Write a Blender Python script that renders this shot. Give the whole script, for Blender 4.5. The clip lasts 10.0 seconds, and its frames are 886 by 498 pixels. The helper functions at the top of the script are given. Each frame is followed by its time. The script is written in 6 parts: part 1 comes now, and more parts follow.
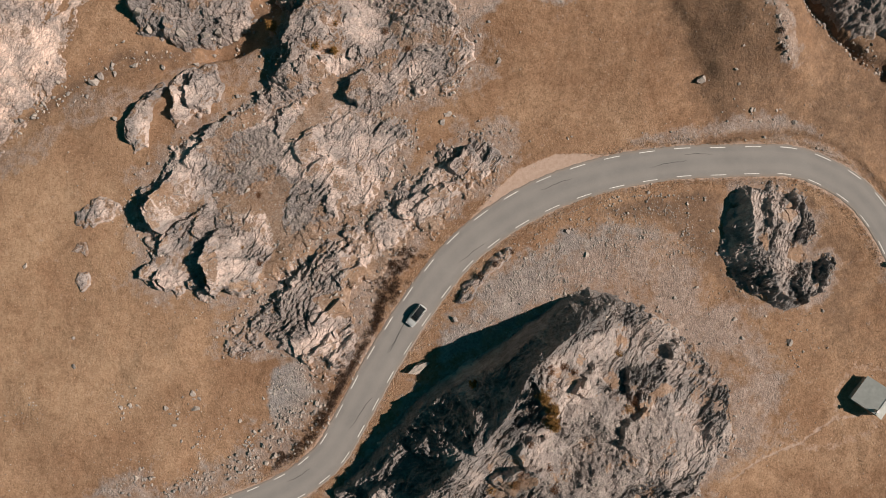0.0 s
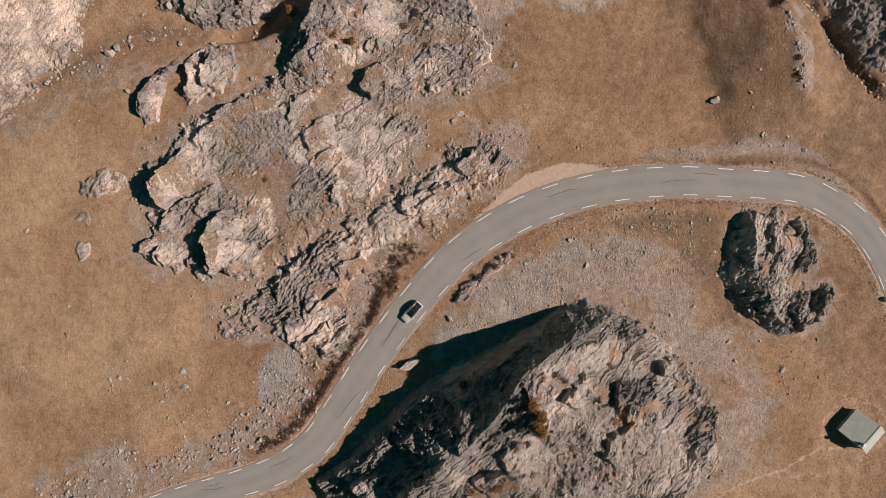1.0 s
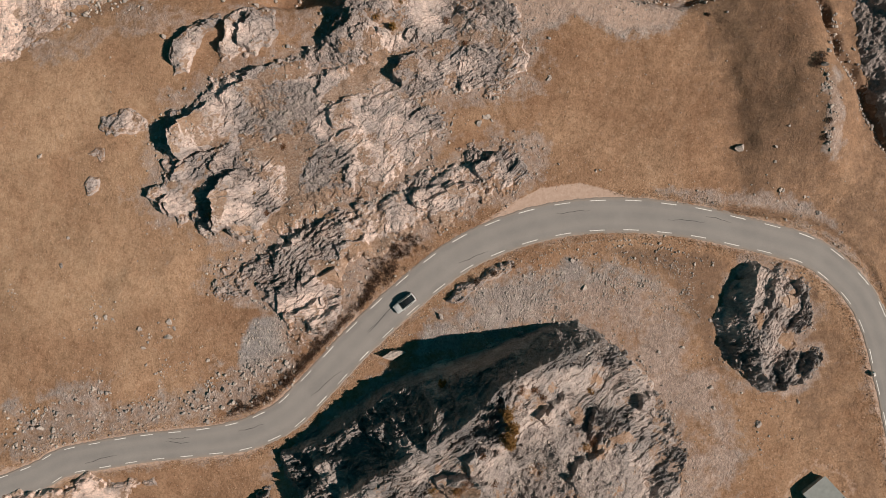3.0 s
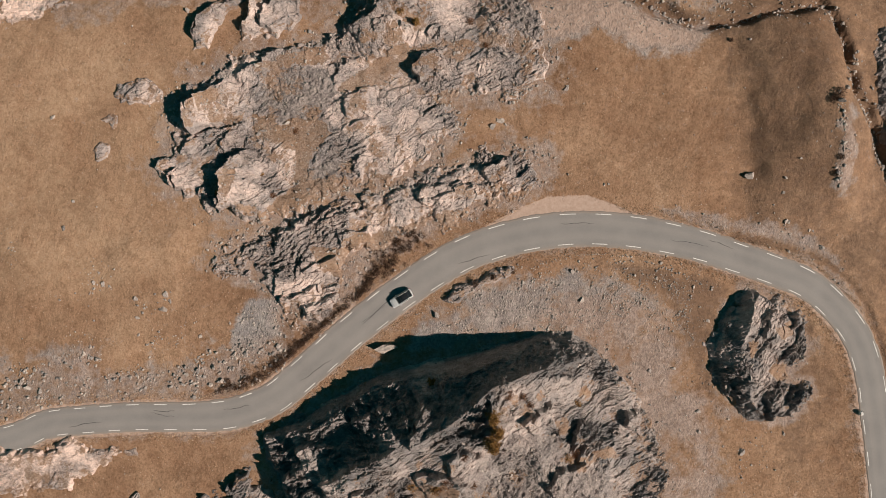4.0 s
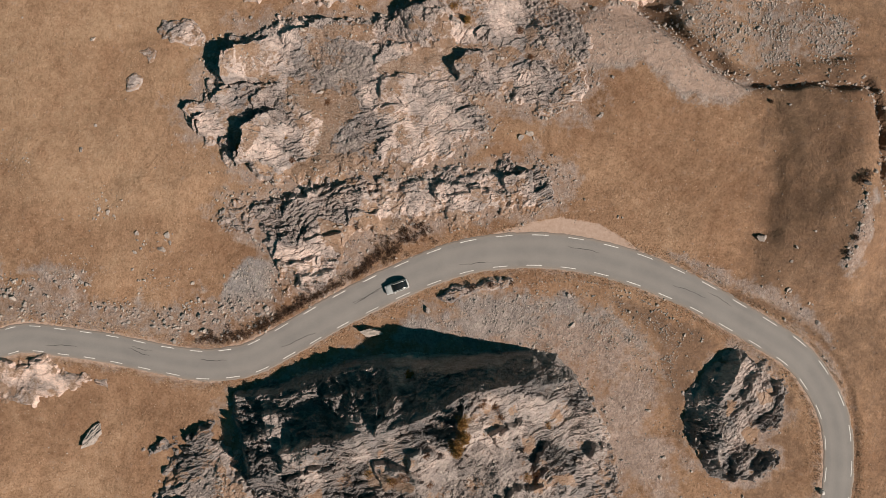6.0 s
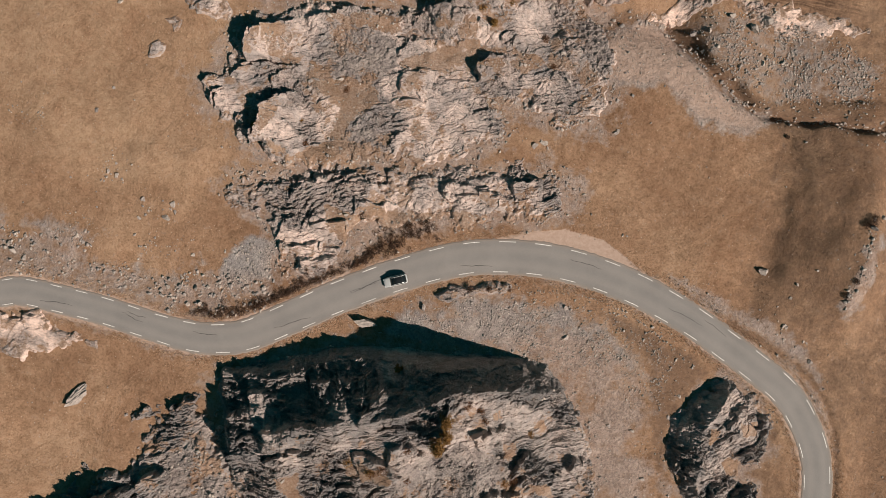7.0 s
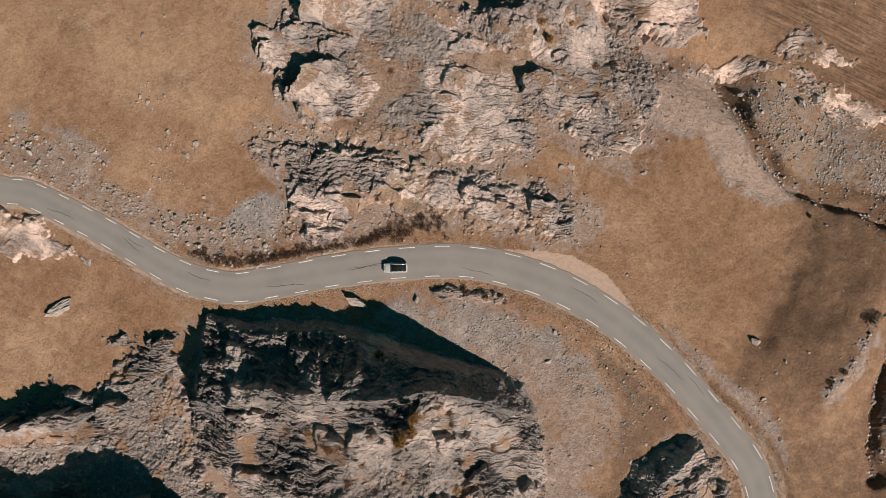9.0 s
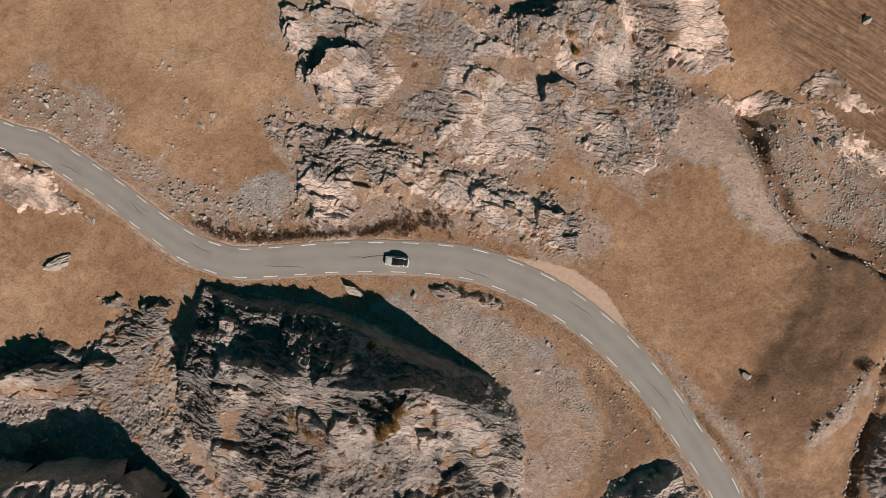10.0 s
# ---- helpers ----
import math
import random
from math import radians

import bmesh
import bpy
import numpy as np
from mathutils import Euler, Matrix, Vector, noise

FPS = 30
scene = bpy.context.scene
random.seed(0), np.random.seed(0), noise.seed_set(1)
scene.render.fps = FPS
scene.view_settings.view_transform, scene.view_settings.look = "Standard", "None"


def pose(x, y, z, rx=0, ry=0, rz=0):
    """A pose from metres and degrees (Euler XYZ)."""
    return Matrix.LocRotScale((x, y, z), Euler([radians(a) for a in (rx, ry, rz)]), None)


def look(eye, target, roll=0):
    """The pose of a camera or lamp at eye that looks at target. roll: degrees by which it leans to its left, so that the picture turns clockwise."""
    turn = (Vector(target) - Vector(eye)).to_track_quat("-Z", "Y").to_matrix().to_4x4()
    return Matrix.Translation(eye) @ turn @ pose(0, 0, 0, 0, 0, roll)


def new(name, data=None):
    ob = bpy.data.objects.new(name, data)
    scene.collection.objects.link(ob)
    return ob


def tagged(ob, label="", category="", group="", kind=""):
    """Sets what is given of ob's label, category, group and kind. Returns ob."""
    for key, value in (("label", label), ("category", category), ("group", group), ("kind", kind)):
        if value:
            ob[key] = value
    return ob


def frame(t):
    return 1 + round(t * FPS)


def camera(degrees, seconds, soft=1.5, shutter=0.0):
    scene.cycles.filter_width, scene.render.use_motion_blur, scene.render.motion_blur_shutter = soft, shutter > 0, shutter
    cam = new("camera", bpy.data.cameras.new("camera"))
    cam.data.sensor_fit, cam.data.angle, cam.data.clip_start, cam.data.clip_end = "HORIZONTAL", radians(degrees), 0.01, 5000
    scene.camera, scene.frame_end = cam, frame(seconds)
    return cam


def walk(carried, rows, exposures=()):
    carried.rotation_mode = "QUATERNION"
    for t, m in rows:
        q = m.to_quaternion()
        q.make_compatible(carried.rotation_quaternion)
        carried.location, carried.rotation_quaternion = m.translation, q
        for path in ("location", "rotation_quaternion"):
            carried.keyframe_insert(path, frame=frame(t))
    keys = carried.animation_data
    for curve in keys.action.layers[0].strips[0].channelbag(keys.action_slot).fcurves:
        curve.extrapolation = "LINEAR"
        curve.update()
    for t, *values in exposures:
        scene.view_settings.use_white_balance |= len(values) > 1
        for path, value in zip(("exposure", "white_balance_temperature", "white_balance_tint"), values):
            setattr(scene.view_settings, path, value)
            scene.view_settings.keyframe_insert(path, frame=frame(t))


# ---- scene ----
cam = camera(66.0, 10.0, 0.5)
PATH = [
    (0.0, pose(1.589, 0.785, 125.025, 0, 0, -25.962)),
    (0.5, pose(1.459, 0.719, 125.045, 0, 0, -23.653)),
    (1.0, pose(1.322, 0.653, 125.075, 0, 0, -21.292)),
    (1.5, pose(1.176, 0.586, 125.116, 0, 0, -18.872)),
    (2.0, pose(1.024, 0.516, 125.164, 0, 0, -16.390)),
    (2.5, pose(0.864, 0.444, 125.219, 0, 0, -13.840)),
    (3.0, pose(0.698, 0.369, 125.279, 0, 0, -11.221)),
    (3.5, pose(0.526, 0.288, 125.342, 0, 0, -8.530)),
    (4.0, pose(0.347, 0.202, 125.407, 0, 0, -5.767)),
    (4.5, pose(0.163, 0.110, 125.473, 0, 0, -2.932)),
    (5.0, pose(-0.026, 0.010, 125.538, 0, 0, -0.027)),
    (5.5, pose(-0.221, -0.099, 125.600, 0, 0, 2.945)),
    (6.0, pose(-0.420, -0.216, 125.658, 0, 0, 5.981)),
    (6.5, pose(-0.623, -0.344, 125.710, 0, 0, 9.076)),
    (7.0, pose(-0.831, -0.483, 125.756, 0, 0, 12.224)),
    (7.5, pose(-1.042, -0.634, 125.792, 0, 0, 15.418)),
    (8.0, pose(-1.256, -0.799, 125.818, 0, 0, 18.650)),
    (8.5, pose(-1.474, -0.977, 125.833, 0, 0, 21.912)),
    (9.0, pose(-1.694, -1.169, 125.834, 0, 0, 25.192)),
    (9.5, pose(-1.917, -1.378, 125.821, 0, 0, 28.479)),
    (10.0, pose(-2.142, -1.603, 125.791, 0, 0, 31.762)),
]
walk(cam, PATH, [(0.0, 0.18, 5900, 3), (10.0, 0.18, 5900, 3)])

# ---- sky, sun, exposure ----
SUN_AZ = math.atan2(-0.44, 0.90)      # direction towards the sun, from the x axis
SUN_EL = radians(40)
world = bpy.data.worlds.new("sky")
scene.world = world
world.use_nodes = True
sky = world.node_tree.nodes.new("ShaderNodeTexSky")
sky.sky_type = "NISHITA"
sky.sun_disc = False
sky.sun_elevation = SUN_EL
sky.sun_rotation = math.pi / 2 - SUN_AZ
sky.altitude = 2000
back = world.node_tree.nodes["Background"]
back.inputs["Strength"].default_value = 0.029
haze = world.node_tree.nodes.new("ShaderNodeMix")
haze.data_type, haze.blend_type = "RGBA", "MULTIPLY"
haze.inputs["Factor"].default_value = 1.0
haze.inputs["B"].default_value = (0.18, 1.0, 0.74, 1)
world.node_tree.links.new(sky.outputs["Color"], haze.inputs["A"])
world.node_tree.links.new(haze.outputs["Result"], back.inputs["Color"])
sun = new("sun", bpy.data.lights.new("sun", "SUN"))
sun.data.energy, sun.data.angle, sun.data.color = 5.0, radians(0.53), (1.0, 0.79, 0.655)
sun_dir = Vector((math.cos(SUN_AZ) * math.cos(SUN_EL), math.sin(SUN_AZ) * math.cos(SUN_EL), math.sin(SUN_EL)))
sun.matrix_world = look(sun_dir * 400, (0, 0, 0))


# ---- noise over arrays ----
def hash2(ix, iy, seed):
    h = (ix.astype(np.int64) * 374761393 + iy.astype(np.int64) * 668265263 + seed * 1274126177) & 0xFFFFFFFF
    h = ((h ^ (h >> 13)) * 1274126177) & 0xFFFFFFFF
    h = ((h ^ (h >> 15)) * 2246822519) & 0xFFFFFFFF
    return ((h ^ (h >> 16)) & 0xFFFFFF) / float(0x1000000)


def vnoise(x, y, seed=0):
    """Smooth noise from -1 to 1."""
    ix, iy = np.floor(x), np.floor(y)
    fx, fy = x - ix, y - iy
    u, v = fx * fx * fx * (fx * (fx * 6 - 15) + 10), fy * fy * fy * (fy * (fy * 6 - 15) + 10)
    a, b = hash2(ix, iy, seed), hash2(ix + 1, iy, seed)
    c, d = hash2(ix, iy + 1, seed), hash2(ix + 1, iy + 1, seed)
    return 2 * ((a + (b - a) * u) * (1 - v) + (c + (d - c) * u) * v) - 1


def fbm(x, y, size, octaves=4, seed=0, gain=0.5):
    total, amp, k = 0.0, 1.0, 1.0 / size
    for o in range(octaves):
        c, s = math.cos(0.7 * o + 0.3), math.sin(0.7 * o + 0.3)
        total = total + amp * vnoise((c * x - s * y) * k + 17.3 * o, (s * x + c * y) * k - 9.1 * o, seed + o)
        amp, k = amp * gain, k * 2.03
    return total


def cells(x, y, seed=0):
    """Cell noise: distance to the cell's edge, three random numbers of the cell, offset from its point."""
    ix, iy = np.floor(x), np.floor(y)
    best = np.full(x.shape, 9.0)
    second = np.full(x.shape, 9.0)
    bi, bj = ix.copy(), iy.copy()
    ox, oy = np.zeros(x.shape), np.zeros(x.shape)
    for dx in (-1, 0, 1):
        for dy in (-1, 0, 1):
            cx, cy = ix + dx, iy + dy
            px, py = x - cx - hash2(cx, cy, seed), y - cy - hash2(cx, cy, seed + 7)
            d = px * px + py * py
            near = d < best
            second = np.where(near, best, np.minimum(second, d))
            best = np.where(near, d, best)
            bi, bj = np.where(near, cx, bi), np.where(near, cy, bj)
            ox, oy = np.where(near, px, ox), np.where(near, py, oy)
    return np.sqrt(second) - np.sqrt(best), [hash2(bi, bj, seed + k) for k in (21, 22, 23)], ox, oy


def step(a, b, x):
    t = np.clip((x - a) / (b - a), 0, 1)
    return t * t * (3 - 2 * t)


def spline(points, n=12):
    """Points of a smooth curve through the given ones."""
    p = np.array([points[0], *points, points[-1]], float)
    out = []
    for i in range(1, len(p) - 2):
        a, b, c, d = p[i - 1:i + 3]
        for t in np.linspace(0, 1, n, endpoint=False):
            out.append(0.5 * (2 * b + (c - a) * t + (2 * a - 5 * b + 4 * c - d) * t * t + (3 * b - a - 3 * c + d) * t ** 3))
    return np.array(out + [p[-1]])


def line_field(x, y, pts):
    """For every place: distance to a line, signed (positive right of its way), and how far along (0 to 1)."""
    p = np.array(pts, float)
    seg = np.linalg.norm(np.diff(p, axis=0), axis=1)
    at = np.concatenate([[0], np.cumsum(seg)])
    best = np.full(x.shape, 1e9)
    signed, along = np.zeros(x.shape), np.zeros(x.shape)
    for i in range(len(p) - 1):
        ax, ay = p[i]
        ux, uy = (p[i + 1] - p[i]) / max(seg[i], 1e-6)
        raw = (x - ax) * ux + (y - ay) * uy
        t = np.clip(raw, 0, seg[i])
        dx, dy = x - ax - t * ux, y - ay - t * uy
        d = np.hypot(dx, dy)
        near = d < best
        best = np.where(near, d, best)
        side = np.where((x - ax) * uy - (y - ay) * ux >= 0, 1.0, -1.0)
        signed = np.where(near, d * side, signed)
        along = np.where(near, (at[i] + t) / at[-1], along)
    return signed, along


def inside_field(x, y, poly):
    """Distance to a closed outline, positive inside."""
    p = np.array(list(poly) + [poly[0]], float)
    best = np.full(x.shape, 1e9)
    odd = np.zeros(x.shape, bool)
    for (ax, ay), (bx, by) in zip(p[:-1], p[1:]):
        lx, ly = bx - ax, by - ay
        t = np.clip(((x - ax) * lx + (y - ay) * ly) / (lx * lx + ly * ly + 1e-9), 0, 1)
        best = np.minimum(best, np.hypot(x - ax - t * lx, y - ay - t * ly))
        if abs(ly) > 1e-9:
            odd ^= ((ay > y) != (by > y)) & (x < lx * (y - ay) / ly + ax)
    return np.where(odd, best, -best)


# ---- plan: road, zones ----
ROAD = [(-129.7, -33.9), (-105.3, -29.8), (-82.7, -26.6), (-75.5, -24.6), (-68.0, -24.5), (-59.7, -24.8), (-50.4, -25.7), (-43.1, -26.1), (-37.9, -25.4), (-32.7, -23.6),
        (-25.4, -18.6), (-19.2, -14.1), (-14.0, -10.7), (-8.8, -7.5), (-2.0, -3.8), (4.2, -1.1), (10.5, 0.5), (17.0, 1.4), (23.3, 1.5),
        (29.7, 0.9), (36.0, -0.3), (42.2, -2.1), (48.2, -4.2), (53.9, -6.8), (59.9, -9.5), (66.1, -12.8), (70.6, -17.2),
        (74.4, -23.4), (76.1, -31.0), (76.3, -37.4), (76.5, -45.9), (76.1, -58.2), (73.4, -73.8)]
ROAD_LINE = spline(ROAD, 8)
LAYBY = [(6.8, 2.6), (13.6, 5.7), (20.4, 7.7), (27.6, 7.3), (32.8, 4.9), (38.0, 1.7), (28.7, 2.2), (18.3, 2.7)]
SCREE = [(-8.0, -17.0), (-4.5, -13.4), (6.8, -7.8), (17.2, -6.9), (30.8, -6.8), (42.2, -10.8), (44.8, -20.7), (39.1, -19.0), (33.0, -14.0), (27.0, -15.5), (22.0, -17.0), (12.0, -17.0), (0.0, -18.5)]
SCREE_WARM = [(12.0, -14.4), (22.4, -10.8), (32.8, -10.8), (42.2, -16.5), (47.2, -29.0), (47.2, -47.7), (43.2, -58.1), (30.7, -58.1), (32.8, -42.5), (28.7, -26.9), (22.4, -17.6)]
SCREE_ROAD = [(-40.5, -10.8), (-36.8, -6.6), (-31.6, -6.1), (-30.6, -12.3), (-35.8, -15.5), (-40.5, -16.5)]
RAVINE = [(-81.3, 53.9), (-62.1, 55.5), (-48.7, 57.0), (-37.8, 58.1), (-25.7, 54.5), (-16.9, 53.7), (-7.7, 56.1), (3.4, 57.6), (11.2, 47.2), (20.9, 49.5), (33.0, 49.7)]
RAVINE_WALL = [(-25.5, 51.2), (-23.8, 50.7), (-18.5, 49.9), (-13.3, 48.9), (-9.5, 47.4), (-7.0, 48.5)]
STREAM = [(33.0, 49.7), (38.6, 44.6), (47.1, 38.8), (54.8, 36.2), (63.8, 37.5), (73.4, 37.9), (76.5, 33.5), (78.0, 27.0), (78.9, 21.0), (81.2, 14.5), (83.0, 8.0), (85.5, 1.5), (90.0, -6.0)]
MOUND = [(55.7, 39.6), (57.3, 32.3), (58.3, 19.8), (56.8, 6.3), (56.7, -3.0)]
PALE_SLOPE = [(73.6, 19.8), (75.3, 15.7), (75.0, 7.4), (73.4, 4.2), (72.1, 5.3), (73.2, 12.6)]
BANK = [(17.2, 35.6), (19.5, 43.8), (27.8, 50.2), (33.8, 48.4), (39.3, 42.5), (47.2, 37.7), (53.9, 35.7), (50.1, 32.1), (41.1, 32.7), (33.2, 37.5), (24.2, 36.3)]
BERM = [(-0.4, -7.7), (4.8, -6.4), (12.0, -5.1), (17.2, -4.5), (23.5, -3.4), (30.8, -3.7), (38.0, -6.1), (45.3, -9.8), (50.0, -12.4)]
BROWN = [(27.5, -4.4), (40.9, -7.2), (52.1, -11.5), (49.0, -17.0), (46.4, -24.0), (47.0, -32.0), (44.0, -27.0), (42.3, -19.8), (40.6, -13.5), (32.6, -7.8)]
DITCH = [(53.6, -2.6), (60.9, -4.8), (68.2, -8.0), (73.9, -12.6), (76.8, -17.6), (78.4, -22.9), (79.3, -30.0), (79.6, -37.2), (79.8, -48.0)]
DEBRIS = [(34.8, 50.8), (41.3, 54.2), (51.9, 52.8), (60.7, 52.1), (71.4, 49.0), (70.1, 43.2), (59.6, 40.4), (53.2, 38.9), (44.9, 42.4)]
RUBBLE = [(-84.7, -14.4), (-75.3, -12.3), (-66.0, -10.8), (-63.9, -15.5), (-50.4, -16.5), (-40.0, -13.4), (-31.6, -12.3), (-29.6, -16.5), (-37.9, -21.2), (-50.4, -21.7), (-66.0, -20.7), (-84.7, -21.7)]
SCRUB = [(-42.0, -21.9), (-36.8, -21.3), (-29.6, -16.3), (-23.3, -11.8), (-17.1, -8.2), (-12.9, -3.0), (-6.7, 1.7), (-4.1, 3.0)]
RILLS = [(14.4, 73.7), (32.2, 84.7), (52.8, 79.1), (56.9, 64.5), (66.0, 57.8), (52.6, 55.7), (40.0, 60.2)]
CRAG = [(-35.8, -30.5), (-29.6, -28.2), (-23.3, -25.7), (-17.1, -22.3), (-8.8, -20.7), (1.6, -19.2), (12.0, -17.8), (17.2, -16.5), (22.4, -17.4), (26.6, -20.7), (31.7, -27.6), (35.9, -36.6),
        (37.0, -46.3), (33.8, -55.1), (25.5, -58.0), (17.7, -64.5), (5.7, -70.2), (13.6, -55.5), (-0.6, -64.3), (-9.2, -62.2), (-20.9, -57.2), (-28.8, -52.3), (-32.5, -42.4), (-35.3, -34.9)]
KNOLL = [(55.2, -12.2), (60.9, -14.5), (64.9, -18.6), (65.6, -23.3), (64.5, -27.0), (61.1, -27.6), (60.7, -29.4), (63.2, -30.7), (65.3, -30.9), (63.2, -35.8), (56.7, -37.9), (52.6, -36.3), (48.4, -31.9), (47.4, -26.9), (47.0, -22.3), (50.0, -17.1)]
MASSIF = [(-46.4, 32.4), (-39.9, 35.7), (-32.7, 38.4), (-23.3, 40.7), (-17.1, 39.8), (-13.9, 43.3), (-9.8, 48.5), (-2.5, 53.1), (10.0, 53.1), (20.9, 45.9), (23.5, 39.6), (23.5, 33.4), (20.9, 29.0), (15.2, 26.8),
          (6.9, 28.7), (1.7, 28.7), (5.6, 23.5), (5.3, 20.4), (-2.5, 16.2), (-15.0, 13.1), (-25.4, 10.0), (-33.7, 8.7), (-40.0, 10.5), (-42.0, 14.7), (-47.2, 15.7), (-50.3, 19.9), (-45.7, 25.6)]
RIDGE = [(-42.2, 4.7), (-31.6, 6.2), (-23.3, 9.3), (-14.0, 10.7), (-4.6, 13.0), (4.8, 15.5), (15.2, 17.6), (19.8, 16.5), (20.9, 13.6), (18.3, 10.0), (12.0, 7.9), (4.8, 5.5), (-2.5, 4.1), (-9.8, 1.2), (-17.1, -0.4),
         (-18.3, -8.2), (-23.3, -10.8), (-28.5, -11.5), (-31.4, -6.1), (-35.8, -1.1), (-40.5, 1.4)]
FANS = [(-68.7, 51.3), (-60.9, 53.2), (-53.6, 54.0), (-44.7, 55.7), (-35.9, 52.5), (-26.0, 51.4), (-13.8, 48.1), (-16.8, 44.4), (-27.9, 47.5), (-35.8, 47.9), (-44.2, 49.7), (-53.7, 49.1), (-63.6, 47.6)]
SHOULDER = [(41.4, 3.1), (50.1, 2.0), (60.4, -0.4), (69.3, -5.8), (74.7, -13.7), (77.9, -21.3), (75.1, -17.6), (67.7, -9.2), (58.7, -3.9), (48.8, -0.8)]
YARD_LINE = [(46.0, -61.5), (51.0, -62.8), (57.0, -63.2), (62.0, -61.5), (66.5, -57.5), (64.5, -53.5), (60.0, -51.5), (55.5, -54.5), (53.8, -58.4)]
PATH_LINE = [(61.2, -60.4), (52.6, -59.1), (45.4, -59.6), (36.4, -59.2), (30.2, -60.2)]


def ground_height(x, y):
    """The lie of the land without its rocks."""
    z = 1.0 * fbm(x, y, 45, 3, 3) + 0.16 * fbm(x, y, 7, 3, 9) + 0.06 * fbm(x, y, 1.6, 2, 12)
    d, _ = line_field(x, y, RAVINE)
    z -= (1.3 + 2.1 * step(-35, -5, x)) * np.exp(-(d / 4.8) ** 2)
    d, a = line_field(x, y, RAVINE_WALL)
    d = d + 0.5 * fbm(x, y, 3, 3, 79)
    z -= 2.6 * step(0, 0.7, -d) * np.exp(-(np.minimum(d, 0) / 5.0) ** 2) * step(0.0, 0.25, a) * (1 - step(0.85, 1.0, a))
    d, _ = line_field(x, y, STREAM)
    z -= 1.0 * np.exp(-(d / 4.5) ** 2) + 1.5 * np.exp(-((d + 0.5 * np.sin(x * 0.7) + 0.4 * np.sin(y * 1.1)) / 1.1) ** 4)
    d, a = line_field(x, y, MOUND)
    d = -d + 1.6 * fbm(x, y, 9, 3, 78)
    rise = np.clip(step(-2, 5, d) * 0.25 + np.clip(d / 15, 0, 1) * 0.75, 0, 1) * (1 - step(16, 26, d))
    z += 4.6 * rise * np.sin(np.pi * np.clip(a, 0.0, 1.0)) ** 0.6
    d, _ = line_field(x, y, BERM)
    z += 0.35 * np.exp(-(d / 0.9) ** 2) - 0.25 * np.exp(-((d + 1.6) / 0.9) ** 2)
    groove = (0.26 * x + 0.965 * y) / 2.2 + 0.5 * fbm(x, y, 6, 2, 77)
    z += 0.16 * np.sin(2 * np.pi * groove) * step(-2, 2, inside_field(x, y, RILLS))
    d, _ = line_field(x, y, DITCH)
    dug = 0.45 * np.exp(-(d / 0.6) ** 2)
    r = np.hypot(x, y)
    far = step(130, 900, r)
    z += far * (55 * fbm(x, y, 420, 4, 31) + 30)
    d, _ = line_field(x, y, ROAD_LINE[::3])
    return z * step(3.6, 10, np.abs(d)) - dug * step(2.9, 3.6, np.abs(d)) - 0.02


# ---- materials ----
def material(name, rough=0.9, spec=0.2):
    m = bpy.data.materials.new(name)
    m.use_nodes = True
    b = m.node_tree.nodes["Principled BSDF"]
    b.inputs["Roughness"].default_value = rough
    b.inputs["Specular IOR Level"].default_value = spec
    return m, b


